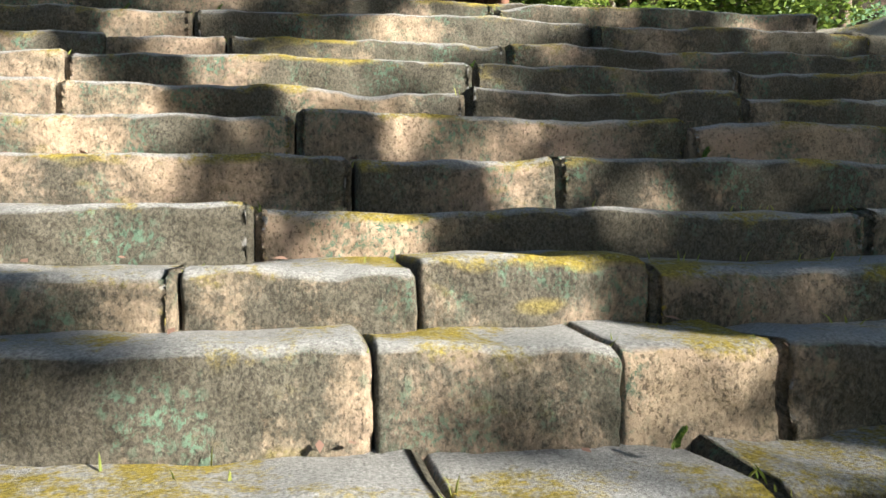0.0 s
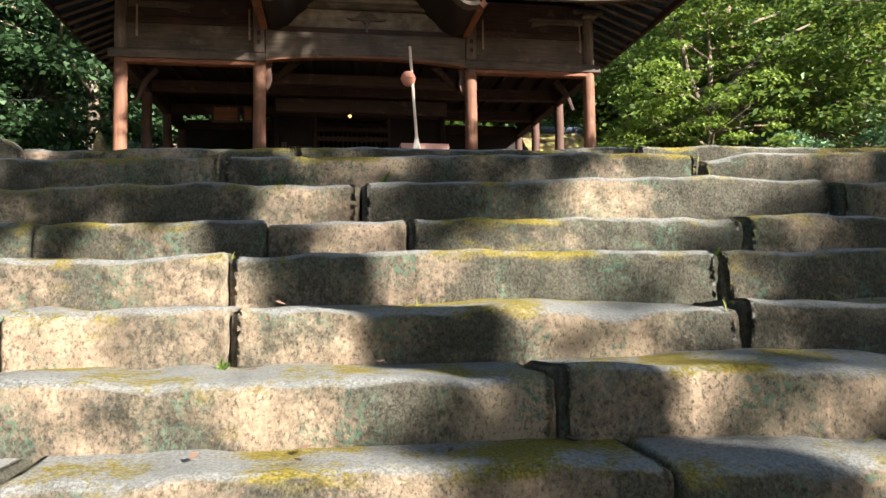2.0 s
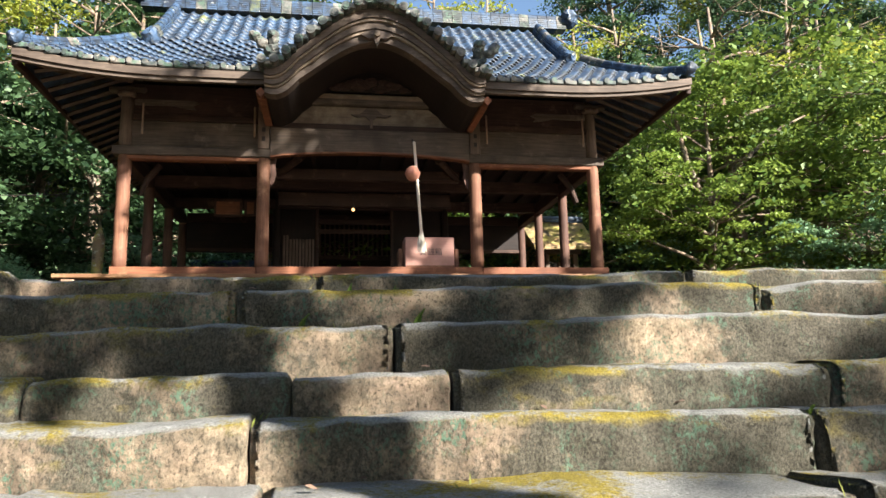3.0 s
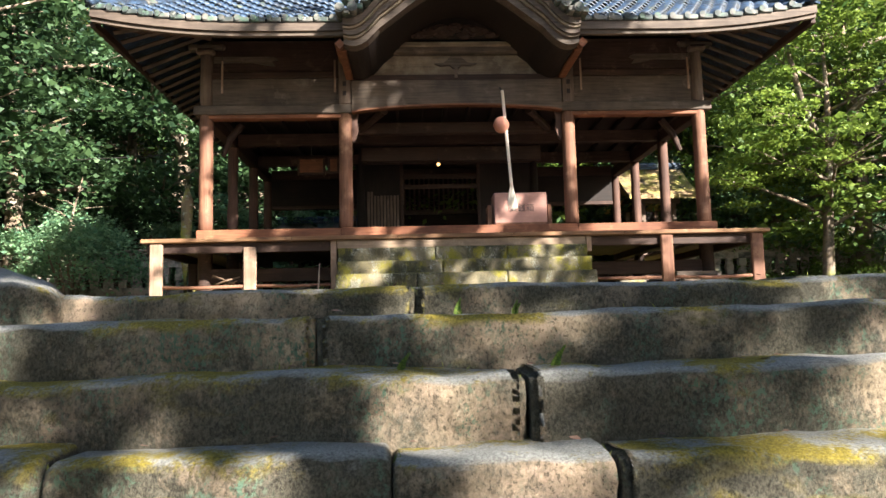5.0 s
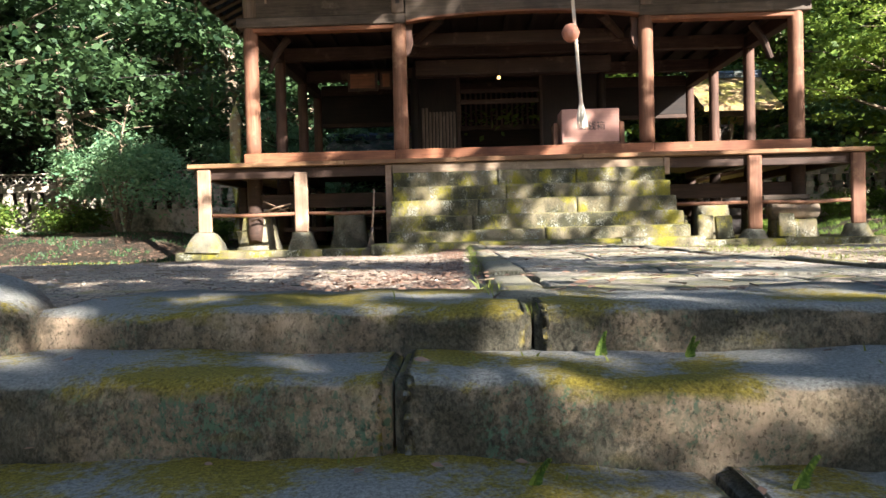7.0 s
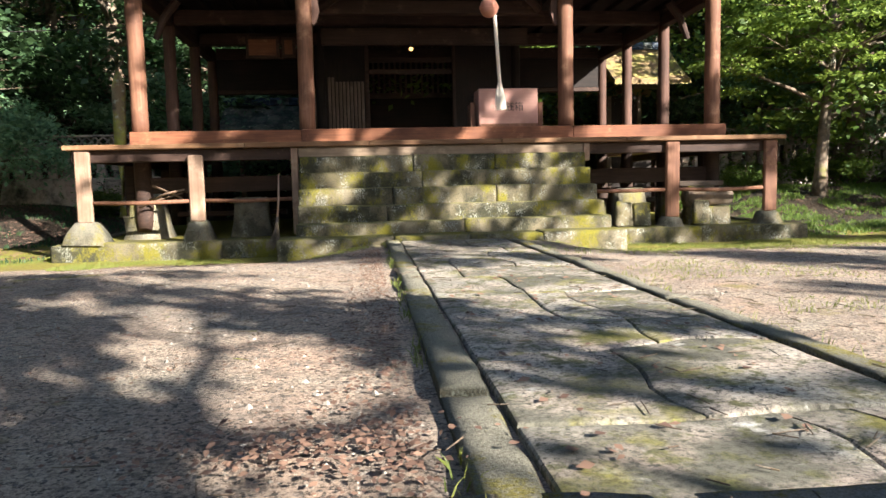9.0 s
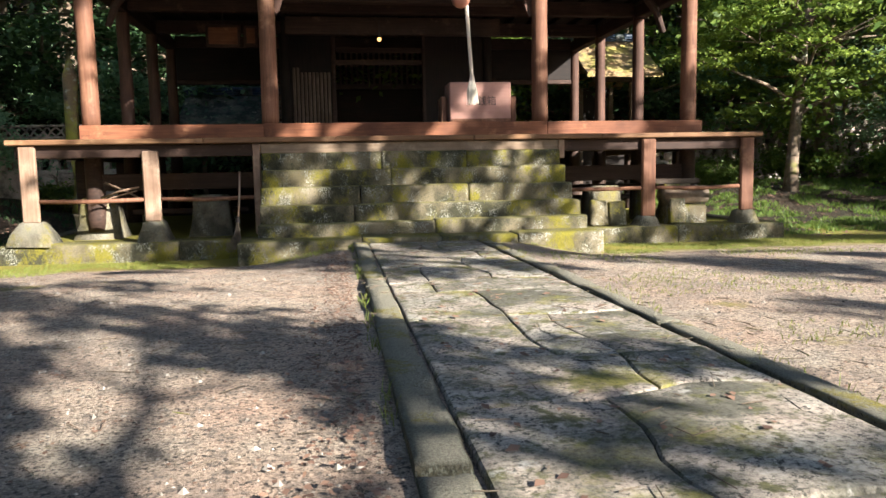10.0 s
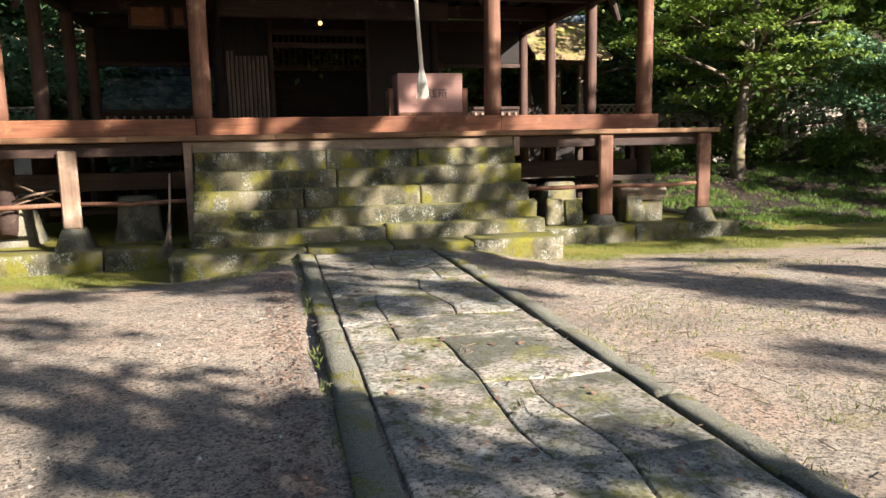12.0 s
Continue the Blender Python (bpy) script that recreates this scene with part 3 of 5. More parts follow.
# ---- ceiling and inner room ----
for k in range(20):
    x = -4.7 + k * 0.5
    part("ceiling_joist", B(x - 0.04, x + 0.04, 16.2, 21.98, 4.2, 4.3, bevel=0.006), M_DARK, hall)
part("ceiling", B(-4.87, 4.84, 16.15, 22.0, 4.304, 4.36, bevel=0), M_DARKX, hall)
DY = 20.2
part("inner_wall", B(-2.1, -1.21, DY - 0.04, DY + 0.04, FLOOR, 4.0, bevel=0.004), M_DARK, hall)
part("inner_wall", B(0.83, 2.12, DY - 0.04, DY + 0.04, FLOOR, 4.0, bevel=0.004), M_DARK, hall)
for k in range(10):
    x = -2.04 + k * 0.082
    part("door_slat", B(x, x + 0.06, DY - 0.075, DY - 0.044, FLOOR + 0.02, 3.1 if k > 1 else 3.2, bevel=0.012), M_GREYZ, hall)
part("door_post", B(-1.21, -1.12, DY - 0.07, DY + 0.07, FLOOR, 4.0), M_BEAM, hall)
part("door_post", B(0.76, 0.83, DY - 0.07, DY + 0.07, FLOOR, 4.0), M_BEAM, hall)
part("door_lintel", B(-1.12, 0.76, DY - 0.07, DY + 0.07, 3.92, 4.05), M_BEAM, hall)
for z in (3.52, 3.26):
    part("door_rail", B(-1.118, 0.758, DY - 0.03, DY + 0.03, z, z + 0.12, bevel=0.01), M_BEAM, hall)
part("door_sill_step", B(-1.2, 0.82, DY - 0.25, DY - 0.08, FLOOR - 0.005, FLOOR + 0.12), M_BEAM, hall)
# open side bays at the back: low sill wall, lattice windows
for a, b, lat in ((-4.78, -2.31, True), (2.33, 4.75, False)):
    part("low_wall", B(a, b, 21.95, 22.05, FLOOR, 2.06), M_BEAM, hall)
    for k in range(14):
        x = a + 0.1 + k * (b - a - 0.2) / 13
        part("low_wall_slat", B(x - 0.03, x + 0.03, 21.9, 21.946, FLOOR, 2.0, bevel=0.006), M_PALE, hall)
    part("rail", B(a, b, 21.9, 22.08, 2.064, 2.14), M_BEAM, hall)
for a, b in ((-4.78, -2.31), (2.33, 4.75)):
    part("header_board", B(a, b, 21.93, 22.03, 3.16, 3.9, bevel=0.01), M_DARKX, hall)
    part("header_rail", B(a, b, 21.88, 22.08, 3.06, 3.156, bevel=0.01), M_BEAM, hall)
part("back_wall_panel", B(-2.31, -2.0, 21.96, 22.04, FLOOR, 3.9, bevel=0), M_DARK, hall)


def lattice(x0, x1, y, z0, z1, nx, nz, parent):
    f = part("lattice_window", B(x0, x1, y - 0.03, y + 0.03, z0, z0 + 0.05, bevel=0.004), M_BEAM, parent)
    part("rail", B(x0, x1, y - 0.03, y + 0.03, z1 - 0.05, z1, bevel=0.004), M_BEAM, f)
    for i in range(nx + 1):
        x = x0 + (x1 - x0) * i / nx
        part("bar", B(x - 0.014, x + 0.014, y - 0.02, y + 0.02, z0 + 0.05, z1 - 0.05, bevel=0), M_GREYZ, f)
    for k in range(1, nz):
        z = z0 + (z1 - z0) * k / nz
        part("bar", B(x0, x1, y + 0.021, y + 0.035, z - 0.012, z + 0.012, bevel=0), M_GREYX, f)


lattice(-2.75, -2.35, 21.9, 2.2, 3.2, 6, 10, hall)
lattice(2.4, 2.8, 21.9, 2.2, 3.2, 6, 10, hall)
# sanctuary seen through the door: slatted fence front
sanct = thing("inner_sanctuary", "dim slatted wooden sanctuary front seen through the doorway", "shrine")
for k in range(26):
    x = -1.9 + k * 0.15
    part("slat", B(x, x + 0.06, 24.0, 24.04, 3.3, 4.6, bevel=0), M_GREYZ, sanct)
part("rail", B(-2.1, 2.1, 23.94, 24.08, 3.18, 3.32), M_GREYX, sanct)
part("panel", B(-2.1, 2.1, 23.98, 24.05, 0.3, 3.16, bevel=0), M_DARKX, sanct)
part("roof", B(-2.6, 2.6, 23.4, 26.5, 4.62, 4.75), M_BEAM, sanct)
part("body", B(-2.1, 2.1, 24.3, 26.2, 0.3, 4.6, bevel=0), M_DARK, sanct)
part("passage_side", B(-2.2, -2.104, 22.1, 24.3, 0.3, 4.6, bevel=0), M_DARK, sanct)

# pictures, bulb, bell rope, offering box
for x0, x1, z0, z1, lab in ((-3.62, -2.95, 3.42, 3.86, "dark framed votive picture with a reddish field"), (-2.9, -2.62, 3.44, 3.85, "small dark framed plaque")):
    pf = thing("picture", lab, "picture", "pictures under the ceiling")
    part("frame", B(x0, x1, 19.0, 19.05, z0, z1, bevel=0.015), M_BEAM, pf)
    part("canvas", B(x0 + 0.06, x1 - 0.06, 18.985, 18.998, z0 + 0.06, z1 - 0.06, bevel=0.003), M_SILL, pf)
    part("hanger", rod(bmesh.new(), ((x0 + x1) / 2, 19.03, z1), ((x0 + x1) / 2, 19.03, 4.2), 0.008, 0.008, 5), M_INK, pf)
bulb = thing("light_bulb", "small lit bulb hanging from the dark ceiling", "lamp")
bm = bmesh.new()
bmesh.ops.create_uvsphere(bm, u_segments=14, v_segments=10, radius=0.04, matrix=Matrix.Translation((-0.3, 18.1, 3.435)))
glow, nt, nn, ll, bs = _nodes("warm_bulb_glass")
bs.inputs["Emission Color"].default_value, bs.inputs["Emission Strength"].default_value = (1, 0.5, 0.14, 1), 0.7
part("glass", bm, glow, bulb, smooth=True)
part("socket", rod(bmesh.new(), (-0.3, 18.1, 3.47), (-0.3, 18.1, 3.57), 0.035, 0.03, 10), M_INK, bulb)
part("cord", rod(bmesh.new(), (-0.3, 18.1, 3.57), (-0.3, 18.1, 4.25), 0.006, 0.006, 5), M_INK, bulb)

BXX, BXY = 1.22, 16.3
box = thing("offering_box", "pale pink wooden offering box with black brushed characters", "box")
part("body", B(BXX - 0.52, BXX + 0.52, BXY - 0.24, BXY + 0.3, 1.73, 2.39, bevel=0.015), M_BOX, box)
part("base_rail", B(BXX - 0.5, BXX + 0.52, BXY - 0.27, BXY - 0.243, 1.73, 1.79, bevel=0.006), M_POST, box)
for s in (-1, 1):
    part("side_post", B(BXX + s * 0.6 - 0.045, BXX + s * 0.6 + 0.045, BXY - 0.1, BXY + 0.02, 1.73, 2.17), M_POST, box)
    part("side_post", B(BXX + s * 0.6 - 0.045, BXX + s * 0.6 + 0.045, BXY + 0.14, BXY + 0.26, 1.73, 2.15), M_POST, box)
for k in range(7):
    part("top_bar", B(BXX - 0.5 + k * 0.15, BXX - 0.42 + k * 0.15, BXY - 0.2, BXY + 0.26, 2.30, 2.3905, bevel=0.002), M_BOX, box)
txt = bpy.data.curves.new("characters", "FONT")
txt.body, txt.size, txt.extrude, txt.align_x = "賽銭箱", 0.165, 0.002, "CENTER"
tob = new("characters", txt)
tob.matrix_world = pose(BXX + 0.02, BXY - 0.245, 2.02, 90, 0, 0)
me = bpy.data.meshes.new_from_object(tob.evaluated_get(bpy.context.evaluated_depsgraph_get()))
me.materials.clear()
me.materials.append(M_INK)
ink = new("characters", me)
ink.matrix_world = tob.matrix_world.copy()
ink.parent = box
bpy.data.objects.remove(tob)

rope = thing("bell_rope", "thick twisted white rope with a frayed tassel and a copper bell", "bell rope")
RX, RY = 0.86, 15.55
bm = bmesh.new()
for ph in (0, 2.1, 4.2):
    n = 90
    pts = [(RX + 0.12 * i / n + 0.016 * math.cos(ph + i * 0.75), RY + 0.016 * math.sin(ph + i * 0.75), 4.3 - 1.9 * i / n) for i in range(n + 1)]
    tube(bm, pts, [0.0175] * (n + 1), 6)
part("rope", bm, M_ROPE, rope, smooth=True)
bm = bmesh.new()
for k in range(40):
    a, r = k * 2.4, 0.02 + 0.0022 * k
    tube(bm, [(RX + 0.12 + 0.02 * math.cos(a), RY + 0.02 * math.sin(a), 2.42), (RX + 0.12 + r * 0.7 * math.cos(a), RY + r * 0.7 * math.sin(a), 2.2), (RX + 0.12 + r * math.cos(a + 0.3), RY + r * math.sin(a + 0.3), 2.02 - 0.06 * random.random())], [0.012, 0.01, 0.004], 4)
part("tassel", bm, M_ROPE, rope)
bm = bmesh.new()
bmesh.ops.create_uvsphere(bm, u_segments=20, v_segments=14, radius=0.15, matrix=Matrix.Translation((RX - 0.04, RY, 3.62)) @ Matrix.Diagonal((1, 1, 1.08, 1)))
part("bell", bm, M_BELL, rope, "dull pinkish copper round bell", smooth=True)
bm = bmesh.new()
bmesh.ops.create_cone(bm, cap_ends=True, segments=24, radius1=0.158, radius2=0.158, depth=0.035, matrix=Matrix.Translation((RX - 0.04, RY, 3.62)))
part("bell_band", bm, M_BELL, rope)
part("hook", rod(bmesh.new(), (RX, RY, 4.28), (RX, 15.85, 4.45), 0.02, 0.02, 8), M_INK, rope)

# ---- veranda ----
veranda = thing("veranda", "low plank veranda on square bleached posts round the hall", "veranda")
k, x = 0, -5.76
while x < 5.66:
    w = random.uniform(0.2, 0.3)
    x1 = min(x + w, 5.68)
    part("deck_plank", B(x, x1 - 0.006, 15.176, 15.826, 1.395, 1.47, bevel=0.005), M_DECKY, veranda)
    x = x1
for a, b in ((-5.78, -3.1), (-3.096, -1.2), (-1.196, 0.9), (0.904, 2.95), (2.954, 5.70)):
    part("nosing_board", B(a, b, 15.04 + random.uniform(-0.006, 0.006), 15.17, 1.398, 1.474 + random.uniform(-0.003, 0.004), bevel=0.01), M_NOSE, veranda)
for s, xa, xb in ((-1, -5.76, -5.06), (1, 5.08, 5.68)):
    for k in range(24):
        y = 15.842 + k * 0.27
        part("deck_plank", B(xa, xb, y, y + 0.262, 1.395, 1.47, bevel=0.005), M_RISER, veranda)
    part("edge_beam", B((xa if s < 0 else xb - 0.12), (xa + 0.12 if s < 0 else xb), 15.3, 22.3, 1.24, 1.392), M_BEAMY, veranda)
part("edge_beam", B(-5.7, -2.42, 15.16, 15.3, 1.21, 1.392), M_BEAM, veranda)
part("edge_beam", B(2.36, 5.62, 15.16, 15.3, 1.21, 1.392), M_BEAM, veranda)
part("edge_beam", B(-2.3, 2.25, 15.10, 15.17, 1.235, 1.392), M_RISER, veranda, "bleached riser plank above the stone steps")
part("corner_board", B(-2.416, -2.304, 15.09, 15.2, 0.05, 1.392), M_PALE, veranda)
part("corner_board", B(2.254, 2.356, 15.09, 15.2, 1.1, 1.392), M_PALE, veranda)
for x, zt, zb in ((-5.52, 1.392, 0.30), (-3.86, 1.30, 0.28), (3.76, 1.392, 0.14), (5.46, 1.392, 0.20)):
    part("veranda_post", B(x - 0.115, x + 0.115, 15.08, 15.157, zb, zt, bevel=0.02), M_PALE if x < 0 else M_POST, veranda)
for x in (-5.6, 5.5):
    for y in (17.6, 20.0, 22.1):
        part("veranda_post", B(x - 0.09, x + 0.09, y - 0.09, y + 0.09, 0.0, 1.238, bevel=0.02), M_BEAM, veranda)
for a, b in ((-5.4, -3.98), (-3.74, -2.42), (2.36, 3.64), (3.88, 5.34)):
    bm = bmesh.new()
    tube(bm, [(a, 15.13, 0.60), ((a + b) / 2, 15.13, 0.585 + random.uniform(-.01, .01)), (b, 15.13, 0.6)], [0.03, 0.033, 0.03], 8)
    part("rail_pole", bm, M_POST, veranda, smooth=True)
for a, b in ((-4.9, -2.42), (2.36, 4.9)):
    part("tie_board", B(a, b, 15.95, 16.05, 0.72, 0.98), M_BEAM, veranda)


def base_stone(x, y, z0, z1, w0, w1, seed):
    bm = bmesh.new()
    for i, (z, w) in enumerate(((z0, w0), (z0 + (z1 - z0) * 0.45, w0 * 0.8), (z1, w1))):
        for sx, sy in ((-1, -1), (1, -1), (1, 1), (-1, 1)):
            bm.verts.new(Vector((x + sx * w, y + sy * w, z)) + noise.noise_vector(Vector((x + sx, seed + sy, z * 3))) * 0.03)
    bm.verts.ensure_lookup_table()
    for i in (0, 1):
        for k in range(4):
            bm.faces.new([bm.verts[i * 4 + k], bm.verts[i * 4 + (k + 1) % 4], bm.verts[i * 4 + 4 + (k + 1) % 4], bm.verts[i * 4 + 4 + k]])
    bm.faces.new([bm.verts[8 + k] for k in range(4)])
    bmesh.ops.bevel(bm, geom=list(bm.edges), offset=0.02, segments=2, affect="EDGES")
    return solid("base_stone", bm, M_KERB, "rough mossy foundation stone under a wooden post", "foundation stone", "foundation stones", smooth=True)


for x, zb in ((-5.52, 0.31), (-3.86, 0.29), (3.76, 0.15), (5.46, 0.21)):
    base_stone(x, 15.2, -0.03, zb, 0.30 if x < -5 else 0.235 if x < 0 else 0.2, 0.13, x)
for x in (PX[0], PX[3], -3.2, 3.4):
    base_stone(x, 16.25, -0.1, 0.62, 0.36, 0.24, x + 2)
for k, (x, y, h, t) in enumerate(((3.0, 15.35, 0.42, 8), (3.32, 15.3, 0.40, -6), (4.35, 15.3, 0.42, 5), (4.62, 15.6, 0.36, -8), (2.62, 15.5, 0.42, 0))):
    bm = B(-0.14, 0.14, -0.05, 0.05, 0, h, bevel=0.02)
    ob = solid("leaning_stone", bm, M_STAIR, "weathered stone slab leaning under the veranda", "stone slab", "slabs under the veranda")
    ob.matrix_world = pose(x, y, -0.01, -6, t * 0.4, t)
# low foundation kerb
kerb = thing("foundation_kerb", "low mossy concrete kerb round the base of the hall", "kerb", kind="structure")
for a, b in ((-6.0, -3.5), (-3.49, -2.5), (2.36, 4.2), (4.21, 6.05)):
    part("kerb_stone", worn_stone(a, b, 14.95, 15.5, -0.35, -0.01, a + 9, amp=0.014, cell=0.1, round_=0.03), M_STAIR, kerb, smooth=True)
part("foundation_floor", B(-6.0, 6.05, 15.45, 22.6, -0.3, -0.03, bevel=0.01), M_SOIL, kerb)
for s, xa, xb in ((-1, -6.0, -5.7), (1, 5.75, 6.05)):
    part("kerb_stone", worn_stone(xa, xb, 15.52, 22.6, -0.35, 0.0, s, amp=0.012, cell=0.14, round_=0.03), M_SLAB, kerb, smooth=True)

# ---- stone steps up to the veranda ----
front = thing("hall_steps", "six mossy cut-stone steps up to the veranda", "stairs", kind="structure")
COURSES = [(15.02, 1.24, (-2.28, -0.52, 0.78, 2.26)), (14.80, 0.985, (-2.28, -0.40, 2.28)), (14.56, 0.735, (-2.28, -0.87, 0.72, 2.31)),
           (14.36, 0.49, (-2.28, -0.97, 2.36)), (14.10, 0.255, (-2.29, 0.15, 2.38)), (13.55, 0.065, (-2.5, -0.9, 0.16, 1.2, 2.42))]
for n, (y, z, js) in enumerate(COURSES):
    for k, (a, b) in enumerate(zip(js, js[1:])):
        low_ = COURSES[n + 1][1] if n < 5 else -0.3
        dz = random.uniform(0.0, 0.012) if n == 5 else random.uniform(-0.01, 0.01)
        part("stair_stone", worn_stone(a + 0.006, b - 0.006, y + random.uniform(-0.012, 0.012), y + 0.7, low_ - 0.1, z + dz, n * 5 + k + 100, amp=0.012, cell=0.1, round_=0.03 if n > 1 else 0.018), M_STAIR, front, smooth=True)

# ---- roof ----
EY, EZ, RYY, RZ = 14.1, 5.12, 19.0, 8.7
HX, GX = 6.35, 4.9                     # half width at the eaves; where the gable stands


def roof_z(y):
    t = (y - EY) / (RYY - EY)
    return EZ + (RZ - EZ) * (0.72 * t + 0.28 * t * t)


def lift(x):
    return 0.28 * max(0, (abs(x) - 3.6) / 2.75) ** 2


def sweep(t, x):
    """A place on the front slope; t runs from the eaves (0) to the ridge (1)."""
    y = EY + t * (RYY - EY)
    return Vector((x, y, roof_z(y) + lift(x) * (1 - t) ** 2))


roof = part("roof", bmesh.new(), M_BEAM, hall)
bm = bmesh.new()
nx, nt_ = 44, 14
for side in (1, -1):
    gridv = []
    for j in range(nt_ + 1):
        t = j / nt_
        half = HX - (HX - GX) * min(1, t / 0.55)
        row = []
        for i in range(nx + 1):
            p = sweep(t, -half + 2 * half * i / nx)
            if side < 0:
                p.y = 2 * RYY - p.y
            row.append(bm.verts.new(p - Vector((0, 0, 0.05))))
        gridv.append(row)
    for a, b in zip(gridv, gridv[1:]):
        for i in range(nx):
            c = (a[i].co + b[i + 1].co) / 2
            if not (abs(c.x) < 1.9 and c.y < 15.9):      # open where the bowed gable stands
                bm.faces.new((a[i], a[i + 1], b[i + 1], b[i]))
part("sheathing", bm, M_GREYX, roof)
for s in (-1, 1):                       # hipped ends
    bm = bmesh.new()
    rows = []
    for j in range(9):
        t = 0.55 * j / 8
        half = HX - (HX - GX) * j / 8
        y0 = EY + t * (RYY - EY)
        rows.append([bm.verts.new((s * half, y0 + (2 * RYY - 2 * y0) * i / 12, sweep(t, half * (abs(i - 6) / 6)).z - 0.03)) for i in range(13)])
    for a, b in zip(rows, rows[1:]):
        for i in range(12):
            bm.faces.new((a[i], a[i + 1], b[i + 1], b[i]))
    g = [bm.verts.new((s * GX, y, roof_z(y if y <= RYY else 2 * RYY - y) - 0.05)) for y in (16.8, 17.5, 18.2, 19.0, 19.8, 20.5, 21.2)]
    bm.faces.new(g)
    part("hip_slope", bm, M_TILE, roof)
# eave boards and rafters
for s in (-1, 1):
    bm = bmesh.new()
    xs = [s * (2.02 + (HX - 2.02) * i / 12) for i in range(13)]
    for (za, zb, ya, yb) in ((-0.20, -0.06, 0.0, 0.07), (-0.27, -0.19, 0.05, 0.14)):
        ring = []
        for x in xs:
            z = EZ + lift(x)
            ring.append([bm.verts.new((x, EY + yy, z + zz)) for yy, zz in ((ya, za), (yb, za), (yb, zb), (ya, zb))])
        for a, b in zip(ring, ring[1:]):
            for k in range(4):
                bm.faces.new((a[k], a[(k + 1) % 4], b[(k + 1) % 4], b[k]))
        bm.faces.new(ring[0]), bm.faces.new(ring[-1])
    bmesh.ops.recalc_face_normals(bm, faces=bm.faces)
    part("eave_board", bm, M_GREYX, roof)
for k in range(43):
    x = -6.1 + k * 0.29
    if abs(x) < 2.1:
        continue
    z = EZ + lift(x) * 0.9 - 0.20
    bm = rod(bmesh.new(), (x, EY + 0.12, z), (x * (0.97 if abs(x) > 5 else 1), 16.0, 5.62), 0.045, 0.045, 4)
    part("rafter", bm, M_GREYY, roof)
for s in (-1, 1):
    for k in range(22):
        y = 14.9 + k * 0.36
        zz = EZ + 0.28 * (1 if k == 0 else max(0, (4.2 - k * 0.36) / 4.2) ** 2) - 0.16
        bm = rod(bmesh.new(), (s * (HX - 0.08), y, zz), (s * 4.9, max(y, 15.3), 5.62), 0.045, 0.045, 4)
        part("rafter", bm, M_GREYX, roof)
    bm = rod(bmesh.new(), (s * (HX - 0.03), EY + 0.06, EZ + lift(HX) - 0.18), (s * 4.85, 16.0, 5.6), 0.085, 0.085, 4)
    part("hip_rafter", bm, M_GREYY, roof)
    part("side_eave_board", B(s * HX - 0.05, s * HX + 0.05, EY + 0.15, 23.7, EZ - 0.06, EZ + 0.08), M_BEAMY, roof)
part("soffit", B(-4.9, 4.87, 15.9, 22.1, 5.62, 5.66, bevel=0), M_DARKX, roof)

# pantiles of the front slope
TW, TL = 0.27, 0.27


def pantile():
    bm = bmesh.new()
    prof = [(-0.5, 0.02), (-0.36, 0.052), (-0.2, 0.06), (-0.05, 0.03), (0.1, 0.0), (0.28, -0.004), (0.42, 0.006), (0.5, 0.022)]
    rows = []
    for v, dz in ((0.0, 0.0), (0.0, 0.022), (1.18, 0.0)):
        rows.append([bm.verts.new((u * TW, v * TL, h + dz)) for u, h in prof])
    for a, b in zip(rows, rows[1:]):
        for i in range(len(prof) - 1):
            bm.faces.new((a[i], a[i + 1], b[i + 1], b[i]))
    return mesh_of("roof_tile", bm, M_TILE)


tile_me = pantile()
for p in tile_me.polygons:
    p.use_smooth = True
KX = 2.05                               # half width of the bowed gable at its feet
tiles, rest = [], []
slope_len = 6.1
for j in range(int(slope_len / TL)):
    t = j * TL / slope_len
    half = HX - (HX - GX) * min(1, t / 0.55) - 0.05
    for i in range(int(2 * half / TW)):
        x = -half + (i + 0.5) * TW
        if abs(x) < KX * (1 - 0.9 * t / 0.42):
            continue
        p, q = sweep(t, x), sweep(t + 0.03, x)
        e = sweep(t, x + 0.05) - p
        yv = (q - p).normalized()
        zv = e.normalized().cross(yv).normalized()
        xv = yv.cross(zv)
        m = Matrix((xv, yv, zv)).transposed().to_4x4()
        m.translation = p + zv * random.uniform(0, 0.006)
        (tiles if len(tiles) < 300 else rest).append(m @ pose(0, 0, 0, 0, random.uniform(-1.5, 1.5), random.uniform(-1, 1)))
for m in tiles:
    o = new("roof_tile", tile_me)
    o.parent, o.matrix_world = roof, m
bm = bmesh.new()
for m in rest:
    n0 = len(bm.verts)
    bm.from_mesh(tile_me)
    bm.verts.ensure_lookup_table()
    for v in bm.verts[n0:]:
        v.co = m @ v.co
o = part("roof_tiles", bm, M_TILE, roof, "upper courses of blue-grey pantiles", smooth=True)
o["kind"] = "stuff"
# end tiles along the eaves
for k in range(46):
    x = -HX + 0.14 + k * TW
    if abs(x) < 2.02 or x > HX - 0.05:
        continue
    z = EZ + lift(x)
    bm = bmesh.new()
    slab(bm, x - 0.125, x + 0.125, EY - 0.035, EY - 0.005, z - 0.05, z + 0.035, bevel=0.012)
    rod(bm, (x - 0.07, EY - 0.055, z + 0.02), (x - 0.07, EY + 0.05, z + 0.03), 0.055, 0.055, 10)
    part("eave_tile", bm, M_RIDGE, roof)


